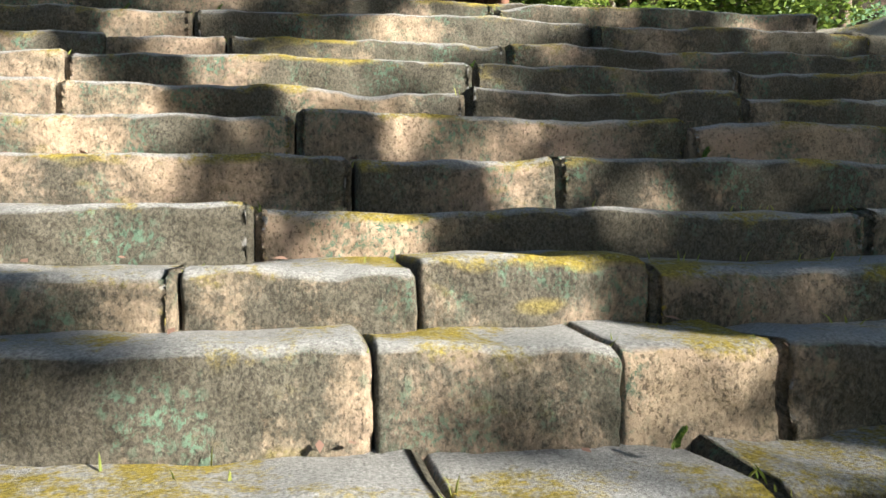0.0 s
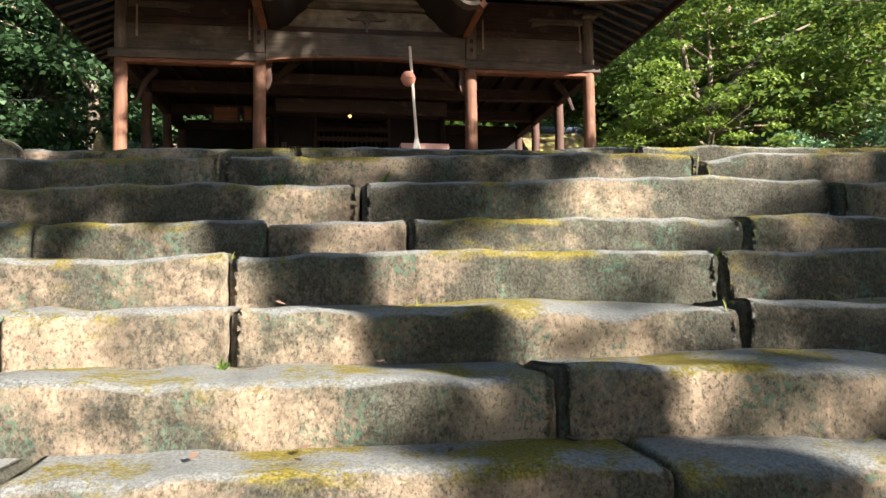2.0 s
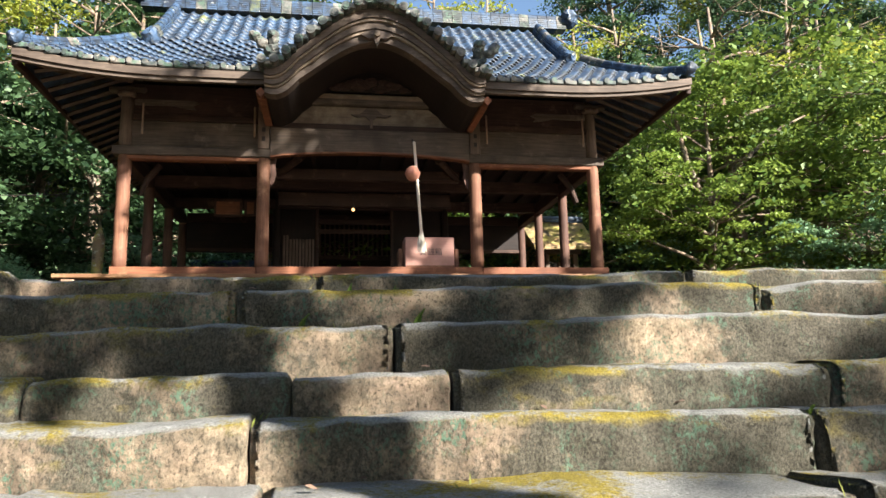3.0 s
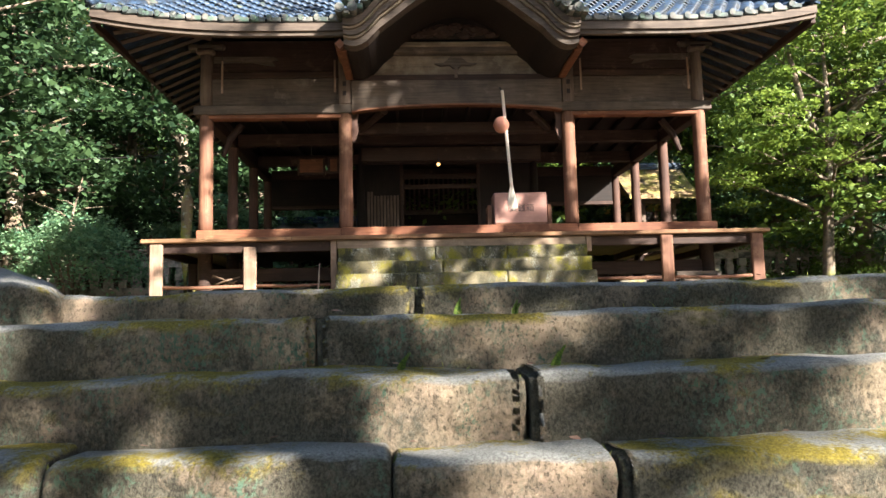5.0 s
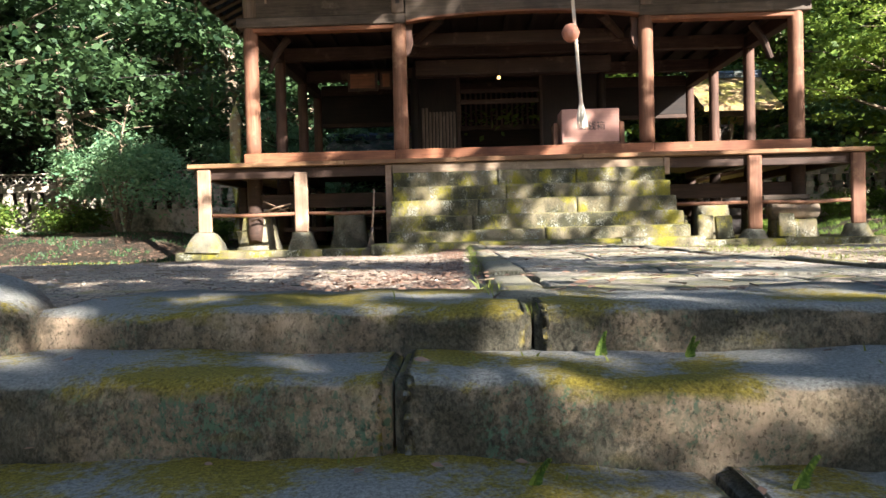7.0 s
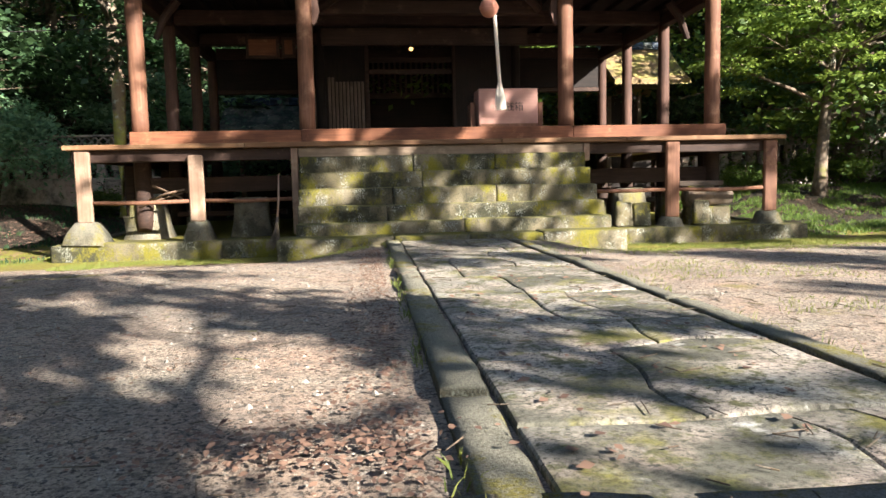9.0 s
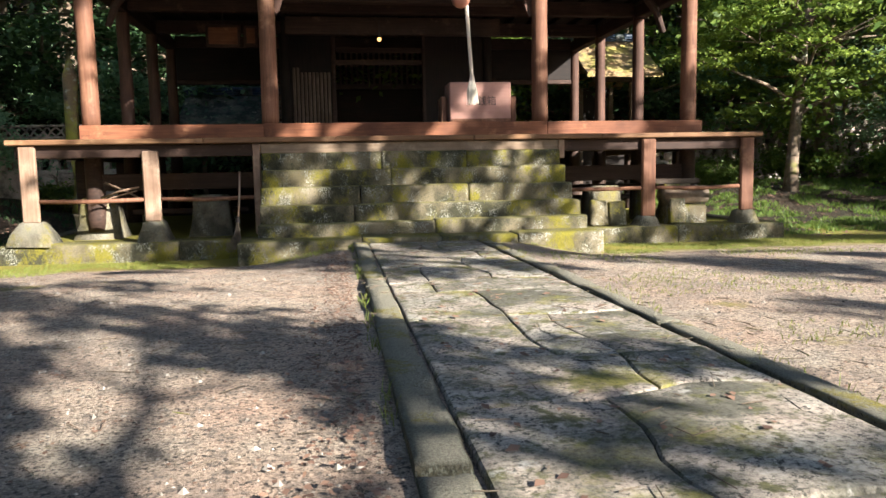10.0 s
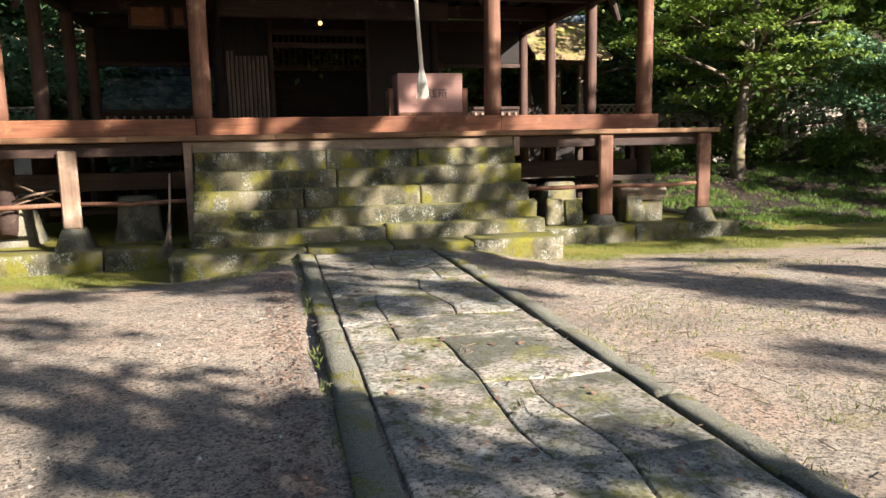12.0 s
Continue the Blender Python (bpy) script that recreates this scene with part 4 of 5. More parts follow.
def ridge(pts, r, name, parent, layers=3):
    """A built-up ridge of flat tiles with a round cap row."""
    for a, b in zip(pts, pts[1:]):
        a, b = Vector(a), Vector(b)
        n = max(1, int((b - a).length / 0.26))
        for k in range(n):
            p, q = a.lerp(b, k / n), a.lerp(b, (k + 0.96) / n)
            bm = bmesh.new()
            d = (q - p)
            m = Matrix.Translation((p + q) / 2) @ d.to_track_quat("X", "Z").to_matrix().to_4x4()
            for j in range(layers):
                w = r * (1.25 - 0.1 * j)
                vs = bmesh.ops.create_cube(bm, size=1, matrix=m @ Matrix.Translation((0, 0, j * 0.06)) @ Matrix.Diagonal((d.length, 2 * w, 0.045, 1)))["verts"]
            bmesh.ops.create_cone(bm, cap_ends=True, segments=12, radius1=r * 0.9, radius2=r * 0.82, depth=d.length * 1.02, matrix=m @ Matrix.Translation((0, 0, layers * 0.06)) @ pose(0, 0, 0, 0, 90, 0))
            part(name, bm, M_RIDGE if random.random() < 0.25 else M_TILE, parent)


ridge([(-5.5, RYY, RZ + 0.05), (5.5, RYY, RZ + 0.05)], 0.13, "ridge_tile", roof, 5)
for s in (-1, 1):
    ts = [0.52, 0.66, 0.8, 0.97]
    ridge([sweep(t, s * (GX - 0.25)) for t in ts], 0.11, "ridge_tile", roof, 3)
    hips = [sweep(t, s * (HX - (HX - GX) * t / 0.55)) for t in (0.0, 0.12, 0.25, 0.4, 0.52)]
    ridge(hips, 0.09, "ridge_tile", roof, 2)
    # ornament tiles at the ends
    for p, sc in ((sweep(0.5, s * (GX - 0.25)), 1.0), (sweep(0.0, s * (HX - 0.05)), 0.75), (Vector((s * 5.6, RYY - 0.05, RZ + 0.25)), 1.4)):
        bm = bmesh.new()
        bmesh.ops.create_icosphere(bm, subdivisions=3, radius=0.17 * sc, matrix=Matrix.Translation(p + Vector((0, -0.04, 0.12))))
        for v in bm.verts:
            v.co += noise.noise_vector(v.co * 7) * 0.09 * sc
        part("ornament_tile", bm, M_TILE, roof)

# bowed gable (front centre)
def bow(x, w=2.05, h=1.14):
    u = min(1.0, abs(x) / w)
    return h * (0.5 + 0.5 * math.cos(math.pi * u)) ** 0.85 - 0.10 * math.sin(math.pi * max(0, (u - 0.7) / 0.3))


KB, KY = 4.68, 13.95
gable = part("bowed_gable", bmesh.new(), M_GREYX, hall)
xs = [-2.05 + 4.1 * i / 40 for i in range(41)]
for off0, off1, ya, mat in ((0.0, 0.16, 0.16, M_GREYX), (0.165, 0.22, 0.10, M_BAND), (0.225, 0.36, 0.05, M_GREYX), (0.365, 0.42, 0.0, M_BAND), (0.425, 0.60, -0.04, M_GREYX)):
    bm = bmesh.new()
    f = lambda x, o: KB + bow(x * (1 - 0.05 * o)) * (1 - 0.08 * (0.6 - o)) + o * (0.62 + 0.38 * math.cos(min(1, abs(x) / 2.05) * 1.2))
    prism(bm, [(x, f(x, off0 * 0.88)) for x in xs] + [(x, f(x, off1 * 0.88)) for x in reversed(xs)], KY + ya, KY + 0.42)
    part("barge_board", bm, mat, gable)
bm = bmesh.new()                        # ceiling of the gable running back, its shade put into the dark wood
lo = [[bm.verts.new((x, y, KB + bow(x) + 0.02)) for x in xs] for y in (KY + 0.4, 15.96)]
for i in range(40):
    bm.faces.new((lo[0][i], lo[0][i + 1], lo[1][i + 1], lo[1][i]))
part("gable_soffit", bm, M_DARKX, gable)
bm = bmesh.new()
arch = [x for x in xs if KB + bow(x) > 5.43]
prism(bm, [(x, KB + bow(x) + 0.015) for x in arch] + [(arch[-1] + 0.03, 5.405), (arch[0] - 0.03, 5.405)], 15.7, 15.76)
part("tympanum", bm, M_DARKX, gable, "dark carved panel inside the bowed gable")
for k in range(60):
    a = random.uniform(-0.85, 0.85)
    z = 5.45 + random.random() * max(0.05, (bow(a) - 0.82) * 0.75)
    bm = bmesh.new()
    bmesh.ops.create_icosphere(bm, subdivisions=2, radius=random.uniform(0.04, 0.1), matrix=Matrix.Translation((a, 15.69, z)) @ Matrix.Diagonal((1.4, 0.5, 0.8, 1)))
    for v in bm.verts:
        v.co += noise.noise_vector(v.co * 14) * 0.03
    part("carving", bm, M_BEAM, gable)
for s in (-1, 1):
    bm = bmesh.new()
    prism(bm, [(s * 0.95, 5.42), (s * 1.0, 5.6), (s * 1.15, 5.62), (s * 1.25, 5.5), (s * 1.7, 5.44), (s * 1.7, 5.41)], 15.6, 15.69)
    part("carved_leaf", bm, M_GREYX, gable)
    part("gable_bracket", rod(bmesh.new(), (s * 2.12, KY + 0.2, KB + 0.02), (s * 2.2, 15.9, 5.0), 0.09, 0.09, 4), M_SILL, gable)
    part("gable_rail", B(s * 2.1 - 0.07, s * 2.1 + 0.07, KY + 0.42, 15.85, KB - 0.04, KB + 0.1), M_SILL, gable)
bm = bmesh.new()
prism(bm, [(-0.30, 5.86), (-0.2, 5.93), (0, 5.96), (0.2, 5.93), (0.3, 5.86), (0.16, 5.78), (0.07, 5.81), (0.0, 5.62), (-0.07, 5.81), (-0.16, 5.78)], KY + 0.06, KY + 0.14)
part("pendant", bm, M_GREYX, gable)
bm = rod(bmesh.new(), (0, KY - 0.02, 5.86), (0, KY + 0.14, 5.86), 0.06, 0.06, 6)
part("rosette", bm, M_BAND, gable)
# its roof of tiles and the round end tiles along the edge
bm = bmesh.new()
top = [[], []]
for j, y in enumerate((KY - 0.1, 17.2)):
    top[j] = [bm.verts.new((x * 1.04, y, KB + bow(x) + 0.565 * (0.62 + 0.38 * math.cos(min(1, abs(x) / 2.05) * 1.2)) + 0.02)) for x in xs]
for i in range(40):
    bm.faces.new((top[0][i], top[0][i + 1], top[1][i + 1], top[1][i]))
part("gable_roof", bm, M_TILE, gable)
L = 0
for i in range(len(xs) - 1):
    zf = lambda x: KB + bow(x) + 0.565 * (0.62 + 0.38 * math.cos(min(1, abs(x) / 2.05) * 1.2))
    a, b = Vector((xs[i] * 1.04, 0, zf(xs[i]))), Vector((xs[i + 1] * 1.04, 0, zf(xs[i + 1])))
    bm = bmesh.new()
    c = (a + b) / 2
    m = Matrix.Translation((c.x, KY - 0.02, c.z + 0.05)) @ pose(0, 0, 0, 90, 0, 0)
    if i % 2 == 0:
        bmesh.ops.create_cone(bm, cap_ends=True, segments=14, radius1=0.085, radius2=0.085, depth=0.5, matrix=m)
        bmesh.ops.create_cone(bm, cap_ends=True, segments=14, radius1=0.05, radius2=0.05, depth=0.53, matrix=m)
    else:
        slab(bm, c.x - 0.07, c.x + 0.07, KY - 0.22, KY + 0.25, c.z - 0.03, c.z + 0.07, bevel=0.015)
    part("gable_edge_tile", bm, M_RIDGE, gable)
for s in (-1, 1):
    bm = bmesh.new()
    for k in range(7):
        bmesh.ops.create_icosphere(bm, subdivisions=2, radius=0.11, matrix=Matrix.Translation((s * (1.9 + 0.06 * k * (k % 2)), KY - 0.05 - 0.02 * k, 5.35 + 0.05 * k)))
    for v in bm.verts:
        v.co += noise.noise_vector(v.co * 9) * 0.05
    part("ornament_tile", bm, M_RIDGE, gable)

# ---- path across the yard ----
def turned(bm, dx):
    """A stone built along x, laid along y."""
    for v in bm.verts:
        v.co = Vector((-v.co.y + dx, v.co.x, v.co.z))
    return bm


path = thing("stone_path", "flagstone path with raised mossy kerb stones", "path", kind="structure")
for s, xa, xb in ((-1, -1.02, -0.83), (1, 0.63, 0.80)):
    y = 4.95
    while y < 13.5:
        ln = random.uniform(0.8, 1.5)
        part("kerb_stone", turned(worn_stone(y + 0.004, min(y + ln, 13.6) - 0.004, -xb, -xa, -0.14, 0.016 + random.uniform(-0.008, 0.008), y * 3 + s, amp=0.016, cell=0.07, round_=0.04), random.uniform(-0.012, 0.012)), M_KERB, path, smooth=True)
        y += ln
rows, y = [], 4.95
while y < 13.5:
    d = random.uniform(0.6, 1.15)
    rows.append((y, min(y + d, 13.55)))
    y += d


def jit(x, y):
    v = noise.noise_vector(Vector((x * 1.7, y * 1.7, 3.3)))
    return (x + v.x * 0.12 if -0.8 < x < 0.6 else x, y + v.y * 0.14 if 5 < y < 13.5 else y)


for r, (ya, yb) in enumerate(rows):
    cuts = [-0.815] + sorted(random.sample([-0.45, -0.2, 0.05, 0.3], 1 if r % 3 else 2)) + [0.615]
    for a, b in zip(cuts, cuts[1:]):
        def edge(p, q, n=6):
            return [jit(p[0] + (q[0] - p[0]) * i / n, p[1] + (q[1] - p[1]) * i / n) for i in range(n)]
        loop = edge((a, ya), (b, ya)) + edge((b, ya), (b, yb)) + edge((b, yb), (a, yb)) + edge((a, yb), (a, ya))
        cx, cy = sum(p[0] for p in loop) / len(loop), sum(p[1] for p in loop) / len(loop)
        bm = bmesh.new()
        h = random.uniform(-0.005, 0.005)
        rings = []
        for inset, z in ((0.003, -0.1), (0.003, -0.010), (0.011, 0.000 + h), (0.03, 0.004 + h), (0.18, 0.005 + h)):
            ring = []
            for px, py in loop:
                dx, dy = cx - px, cy - py
                dl = math.hypot(dx, dy)
                ring.append(bm.verts.new((px + dx / dl * inset, py + dy / dl * inset, z + noise.noise(Vector((px * 5, py * 5, r))) * 0.008)))
            rings.append(ring)
        for A, C in zip(rings, rings[1:]):
            for i in range(len(loop)):
                bm.faces.new((A[i], A[(i + 1) % len(loop)], C[(i + 1) % len(loop)], C[i]))
        bm.faces.new(rings[-1])
        part("flagstone", bm, M_PATH, path, smooth=False)

# ---- boundary walls with square holes ----
def block_wall(name, x0, x1, y, z0, hole_rows=2):
    w = thing(name, "weathered concrete block wall pierced by square holes", "wall", kind="structure")
    part("wall_foot", B(x0, x1, y - 0.12, y + 0.12, z0 - 0.6, z0 + 0.42, bevel=0.01), M_WALL, w)
    n = int((x1 - x0) / 0.44)
    for r in range(4):
        z = z0 + 0.424 + r * 0.205
        for k in range(n):
            if (k + r) % 2 == 0 or r in (3,):
                x = x0 + k * 0.44 + (0 if r < 3 else 0)
                if x > x1 - 0.4:
                    continue
                part("block", B(x, x + (0.26 if r < 3 else 0.436), y - 0.09, y + 0.09, z, z + 0.20, bevel=0.008), M_WALL, w)
            else:
                x = x0 + k * 0.44
                part("block", B(x + 0.03, x + 0.44 - 0.21, y - 0.09, y + 0.09, z, z + 0.2, bevel=0.008), M_WALL, w)
    part("crest_rail", B(x0, x1, y - 0.08, y + 0.08, z0 + 1.25, z0 + 1.31, bevel=0.01), M_WALL, w)
    part("coping", B(x0, x1, y - 0.09, y + 0.09, z0 + 1.56, z0 + 1.62, bevel=0.015), M_WALL, w)
    bm = bmesh.new()
    for sx in (-1, 1):
        tube(bm, [(sx * 0.21, 0, 0.0), (sx * 0.13, 0, 0.14), (0, 0, 0.25)], [0.026] * 3, 6)
        tube(bm, [(sx * 0.21, 0, 0.25), (sx * 0.10, 0, 0.10), (0, 0, 0.0)], [0.026] * 3, 6)
    crest = mesh_of("crest_block", bm, M_WALL)
    for k in range(n):
        o = new("crest_block", crest)
        o.parent, o.matrix_world = w, pose(x0 + 0.22 + k * 0.44, y, z0 + 1.31)


block_wall("boundary_wall_left", -22, -6.6, 25.0, 0.75)
block_wall("boundary_wall_right", 6.6, 24, 26.0, 0.75)

# ---- trees ----
LEAF = np.array([(0, 0, 0), (0.32, 0.42, 0.05), (0, 1, 0), (-0.32, 0.42, 0.05)], float)


def leaf_mesh(name, centres, sizes, rng, mat, flat=0.5):
    """Many small leaves, each a bent blade of its own, round the given places."""
    n = len(centres)
    d = rng.normal(size=(n, 3))
    d[:, 2] = d[:, 2] * (1 - flat) - 0.15
    d /= np.linalg.norm(d, axis=1)[:, None]
    up = rng.normal(size=(n, 3)) * (1 - flat) + np.array((0, -0.25, 1.0))
    sx = np.cross(d, up)
    sx /= np.linalg.norm(sx, axis=1)[:, None] + 1e-9
    nz = np.cross(sx, d)
    v = centres[:, None, :] + sizes[:, None, None] * (LEAF[None, :, 0:1] * sx[:, None] + LEAF[None, :, 1:2] * d[:, None] + LEAF[None, :, 2:3] * nz[:, None])
    me = bpy.data.meshes.new(name)
    me.vertices.add(n * 4)
    me.vertices.foreach_set("co", v.reshape(-1))
    me.loops.add(n * 4)
    me.loops.foreach_set("vertex_index", np.arange(n * 4, dtype=np.int32))
    me.polygons.add(n)
    me.polygons.foreach_set("loop_start", np.arange(0, n * 4, 4, dtype=np.int32))
    me.polygons.foreach_set("loop_total", np.full(n, 4, dtype=np.int32))
    me.update(calc_edges=True)
    me.materials.append(mat)
    return me


def tree(label, seed, height, crown_r, crown_z, trunk_r, mat, leaves=9000, size=0.11, layered=0.6, lean=(0, 0), limbs=9, clumps=70, clump=(0.14, 0.32), tight=0.62, category="tree", group="", spread=False):
    rng, rnd = np.random.default_rng(seed), random.Random(seed)
    t = thing("tree", label, category, group)
    bm = bmesh.new()
    top = Vector((lean[0], lean[1], height * 0.93))
    def spine(u):
        return Vector((lean[0] * u + 0.12 * math.sin(u * 5 + seed), lean[1] * u + 0.12 * math.cos(u * 4 + seed), -0.15 + u * height * 0.86))
    us = [i / 9 for i in range(10)]
    tube(bm, [spine(u) for u in us], [trunk_r * (1.25 if u == 0 else 1) * (1 - 0.85 * u) for u in us], 10)
    tips = []
    for k in range(limbs):
        u = crown_z / height + (0.92 - crown_z / height) * (k + 0.5) / limbs
        a = k * 2.4 + rnd.uniform(-0.5, 0.5)
        reach = crown_r * rnd.uniform(0.65, 1.05) * (1.0 - 0.55 * max(0, u - 0.55) / 0.4)
        p = spine(u)
        rise = rnd.uniform(0.05, 0.4) * reach
        q = p + Vector((math.cos(a) * reach * 0.5, math.sin(a) * reach * 0.5, rise * 0.7))
        e = p + Vector((math.cos(a + 0.25) * reach, math.sin(a + 0.25) * reach, rise))
        r = trunk_r * 0.45 * (1 - 0.6 * u)
        tube(bm, [p, p.lerp(q, 0.5) + Vector((0, 0, 0.06)), q, e], [r, r * 0.8, r * 0.55, r * 0.15], 6)
        tips += [p.lerp(q, 0.8), q, q.lerp(e, 0.35), q.lerp(e, 0.7), e]
        for s in (-1, 1):
            f = q + Vector((math.cos(a + s * 0.9) * reach * 0.4, math.sin(a + s * 0.9) * reach * 0.4, rise * 0.3))
            tube(bm, [q, q.lerp(f, 0.5), f], [r * 0.4, r * 0.25, r * 0.08], 5)
            tips += [q.lerp(f, 0.6), f]
    part("trunk", bm, M_BARK, t, smooth=True)
    per = leaves // clumps
    cs, ss = [], []
    for k in range(clumps):
        c = np.array(tips[k * len(tips) // clumps if spread else k % len(tips)]) + rng.normal(size=3) * np.array((0.3, 0.3, 0.18)) * crown_r * 0.4
        rad = crown_r * rng.uniform(*clump)
        pts = rng.normal(size=(per, 3))
        if spread:                      # compact tufts with clear gaps between them
            pts *= (rng.random(per) ** 0.4 / np.linalg.norm(pts, axis=1) * 1.6)[:, None]
        pts *= np.array((1, 1, 1 - layered)) * rad * tight
        pts[:, 2] -= 0.25 * (pts[:, 0] ** 2 + pts[:, 1] ** 2) / max(rad, 0.1)
        cs.append(c + pts)
        ss.append(rng.uniform(0.6, 1.3, per) * size)
    o = new("crown", leaf_mesh("crown", np.concatenate(cs), np.concatenate(ss), rng, mat))
    o.parent = t
    return t


def place(t, x, y, turn=0, scale=1.0, z=None):
    t.matrix_world = pose(x, y, ground_z(x, y) if z is None else z, 0, 0, turn) @ Matrix.Scale(scale, 4)
    return t


t_right = place(tree("slender leaning tree with pale lichened bark and layered green leaves", 5, 9.5, 3.6, 2.2, 0.17, M_SPRAY, 17000, 0.12, 0.9, (0.3, 0.2), 17, 110, (0.1, 0.24), spread=True), 10.4, 21.0)
bm = bmesh.new()
tube(bm, [(0.1, 0.15, 3.9), (0.7, 0.1, 4.9), (1.5, -0.1, 5.7), (2.6, -0.2, 6.6), (3.4, -0.3, 7.0)], [0.13, 0.11, 0.085, 0.055, 0.02], 9)
tube(bm, [(0.0, 0.1, 4.3), (-0.5, 0.0, 5.4), (-0.9, -0.2, 6.8), (-1.6, -0.2, 8.0)], [0.10, 0.085, 0.06, 0.02], 9)
part("forked_limb", bm, M_BARK, t_right, smooth=True)
t_left = place(tree("small bushy garden tree with several stems and blue-green leaves", 8, 4.6, 1.9, 1.2, 0.09, M_LEAF4, 11000, 0.12, 0.45, (0.2, 0), 12, 60), -10.6, 22.8)
for k in range(7):
    a = k * 0.9
    bm = bmesh.new()
    tube(bm, [(0.1 * math.cos(a), 0.1 * math.sin(a), -0.1), (0.28 * math.cos(a), 0.28 * math.sin(a), 0.7), (0.6 * math.cos(a), 0.6 * math.sin(a), 1.7)], [0.06, 0.045, 0.02], 7)
    part("stem", bm, M_BARK, t_left, smooth=True)
kinds = [tree("tall evergreen wood tree with a dense dark crown", 21, 14, 4.2, 2.5, 0.28, M_LEAF2, 15000, 0.2, 0.65, (0.3, 0), 20, 130, (0.1, 0.22), group="hillside trees"),
         tree("broadleaved wood tree with sunlit mid-green foliage", 22, 12, 4.4, 2.0, 0.25, M_LEAF1, 14000, 0.19, 0.75, (0.4, 0.2), 20, 130, (0.1, 0.22), group="hillside trees"),
         tree("broadleaved wood tree with yellow-green sunlit foliage", 23, 13, 4.6, 3.0, 0.25, M_LEAF3, 14000, 0.19, 0.72, (-0.3, 0), 20, 130, (0.1, 0.22), group="hillside trees"),
         tree("understorey tree with bluish green leaves", 24, 7, 3.2, 0.8, 0.13, M_LEAF4, 12000, 0.14, 0.78, (0.2, 0), 16, 70, (0.11, 0.22), group="hillside trees")]
rs = random.Random(4)
spots = []
for k in range(15):
    spots.append((-27 + k * 3.8 + rs.uniform(-1, 1), 29.5 + rs.uniform(-1, 1.5)))
for k in range(14):
    spots.append((-28 + k * 4.3 + rs.uniform(-1, 1), 35 + rs.uniform(-1.5, 2)))
for k in range(10):
    spots.append((-30 + k * 6.5 + rs.uniform(-1, 1), 43 + rs.uniform(-2, 2)))
for k in range(9):
    spots.append((-30 + k * 7.5 + rs.uniform(-2, 2), 52 + rs.uniform(-2, 2)))
for k in range(6):
    spots += [(-18.0 - rs.uniform(0, 2), 20 + k * 2.2), (15.5 + rs.uniform(0, 2), 16 + k * 2.6)]
spots += [(-1.5, 28.2), (-6.2, 27.6), (5.2, 28.4), (1.6, 28.0), (-13.8, 20.2), (-16.5, 17.5), (-13.0, 24.0), (13.0, 23.5), (-14, 26.8), (12.5, 27.5), (-9.0, 27.4), (8.6, 28)]
used = set()
for n, (x, y) in enumerate(spots):
    # mostly the shade-darkened crowns, with lighter ones between as sunlit foliage
    k = (0, 0, 1, 0, 0, 3, 0, 2)[n % 8] if y > 28 else (0, 3, 0, 1)[n % 4]
    if x > 4 and n % 4 == 0:
        k = 2 if n % 8 else 1
    m = pose(x, y, ground_z(x, y), 0, 0, rs.uniform(0, 360)) @ Matrix.Scale(rs.uniform(0.9, 1.25) * (1.35 if y > 40 else 1), 4)
    if k not in used:
        used.add(k)
        kinds[k].matrix_world = m
    else:
        c = copy_thing(kinds[k], m)
        c.scale = [m.to_scale()[0]] * 3

# more of the wood, unseen at the left and behind, added to cut the skylight
for n, (x, y) in enumerate(((-9.5, -4), (-13.5, 1), (-14, -8), (-14.5, 7.5), (-17, 13), (-19, 3), (-10, -18), (-20, -10))):
    m = pose(x, y, ground_z(x, y), 0, 0, n * 67) @ Matrix.Scale(1.15 + 0.05 * (n % 4), 4)
    c = copy_thing(kinds[0 if n % 3 else 1], m)
    c.scale = [m.to_scale()[0]] * 3

# ---- tall trees below the stairs, behind the walker, that dapple the sunlight ----
AREA = dict(clumps=118, clump=(0.10, 0.26), tight=0.38, group="trees below the stairs", spread=True)
shade = [tree("tall old wood tree below the stairs with an open crown", 41, 20, 4.0, 10.0, 0.26, M_LEAF1, 9200, 0.27, 0.1, (0.3, 0), 22, **AREA),
         tree("tall wood tree below the stairs with a ragged low crown", 43, 18, 3.8, 8.0, 0.26, M_LEAF2, 9200, 0.27, 0.1, (-0.3, 0.2), 20, **AREA)]
SHADE = [(18.31, -13.44, 225, 0), (12.15, -12.95, 240, 1), (12.69, -13.82, 60, 1), (14.74, -10.93, 135, 0), (13.17, -14.7, 345, 1), (4.76, -2.93, 150, 0), (14.61, -14.11, 15, 1), (10.34, 1.43, 345, 0), (5.83, -11.11, 45, 0), (19.48, 0.68, 15, 1), (13.36, -8.87, 315, 0), (16.67, -4.99, 120, 1), (11.98, -8.58, 180, 1), (16.8, -7.1, 345, 0), (8.22, -13.28, 315, 0), (16.14, -12.54, 45, 1)]
used_shade = set()
for n, (x, y, turn, k) in enumerate(SHADE):
    m = pose(x, y, ground_z(x, y), 0, 0, turn)
    if k not in used_shade:
        used_shade.add(k)
        shade[k].matrix_world = m
    else:
        copy_thing(shade[k], m)

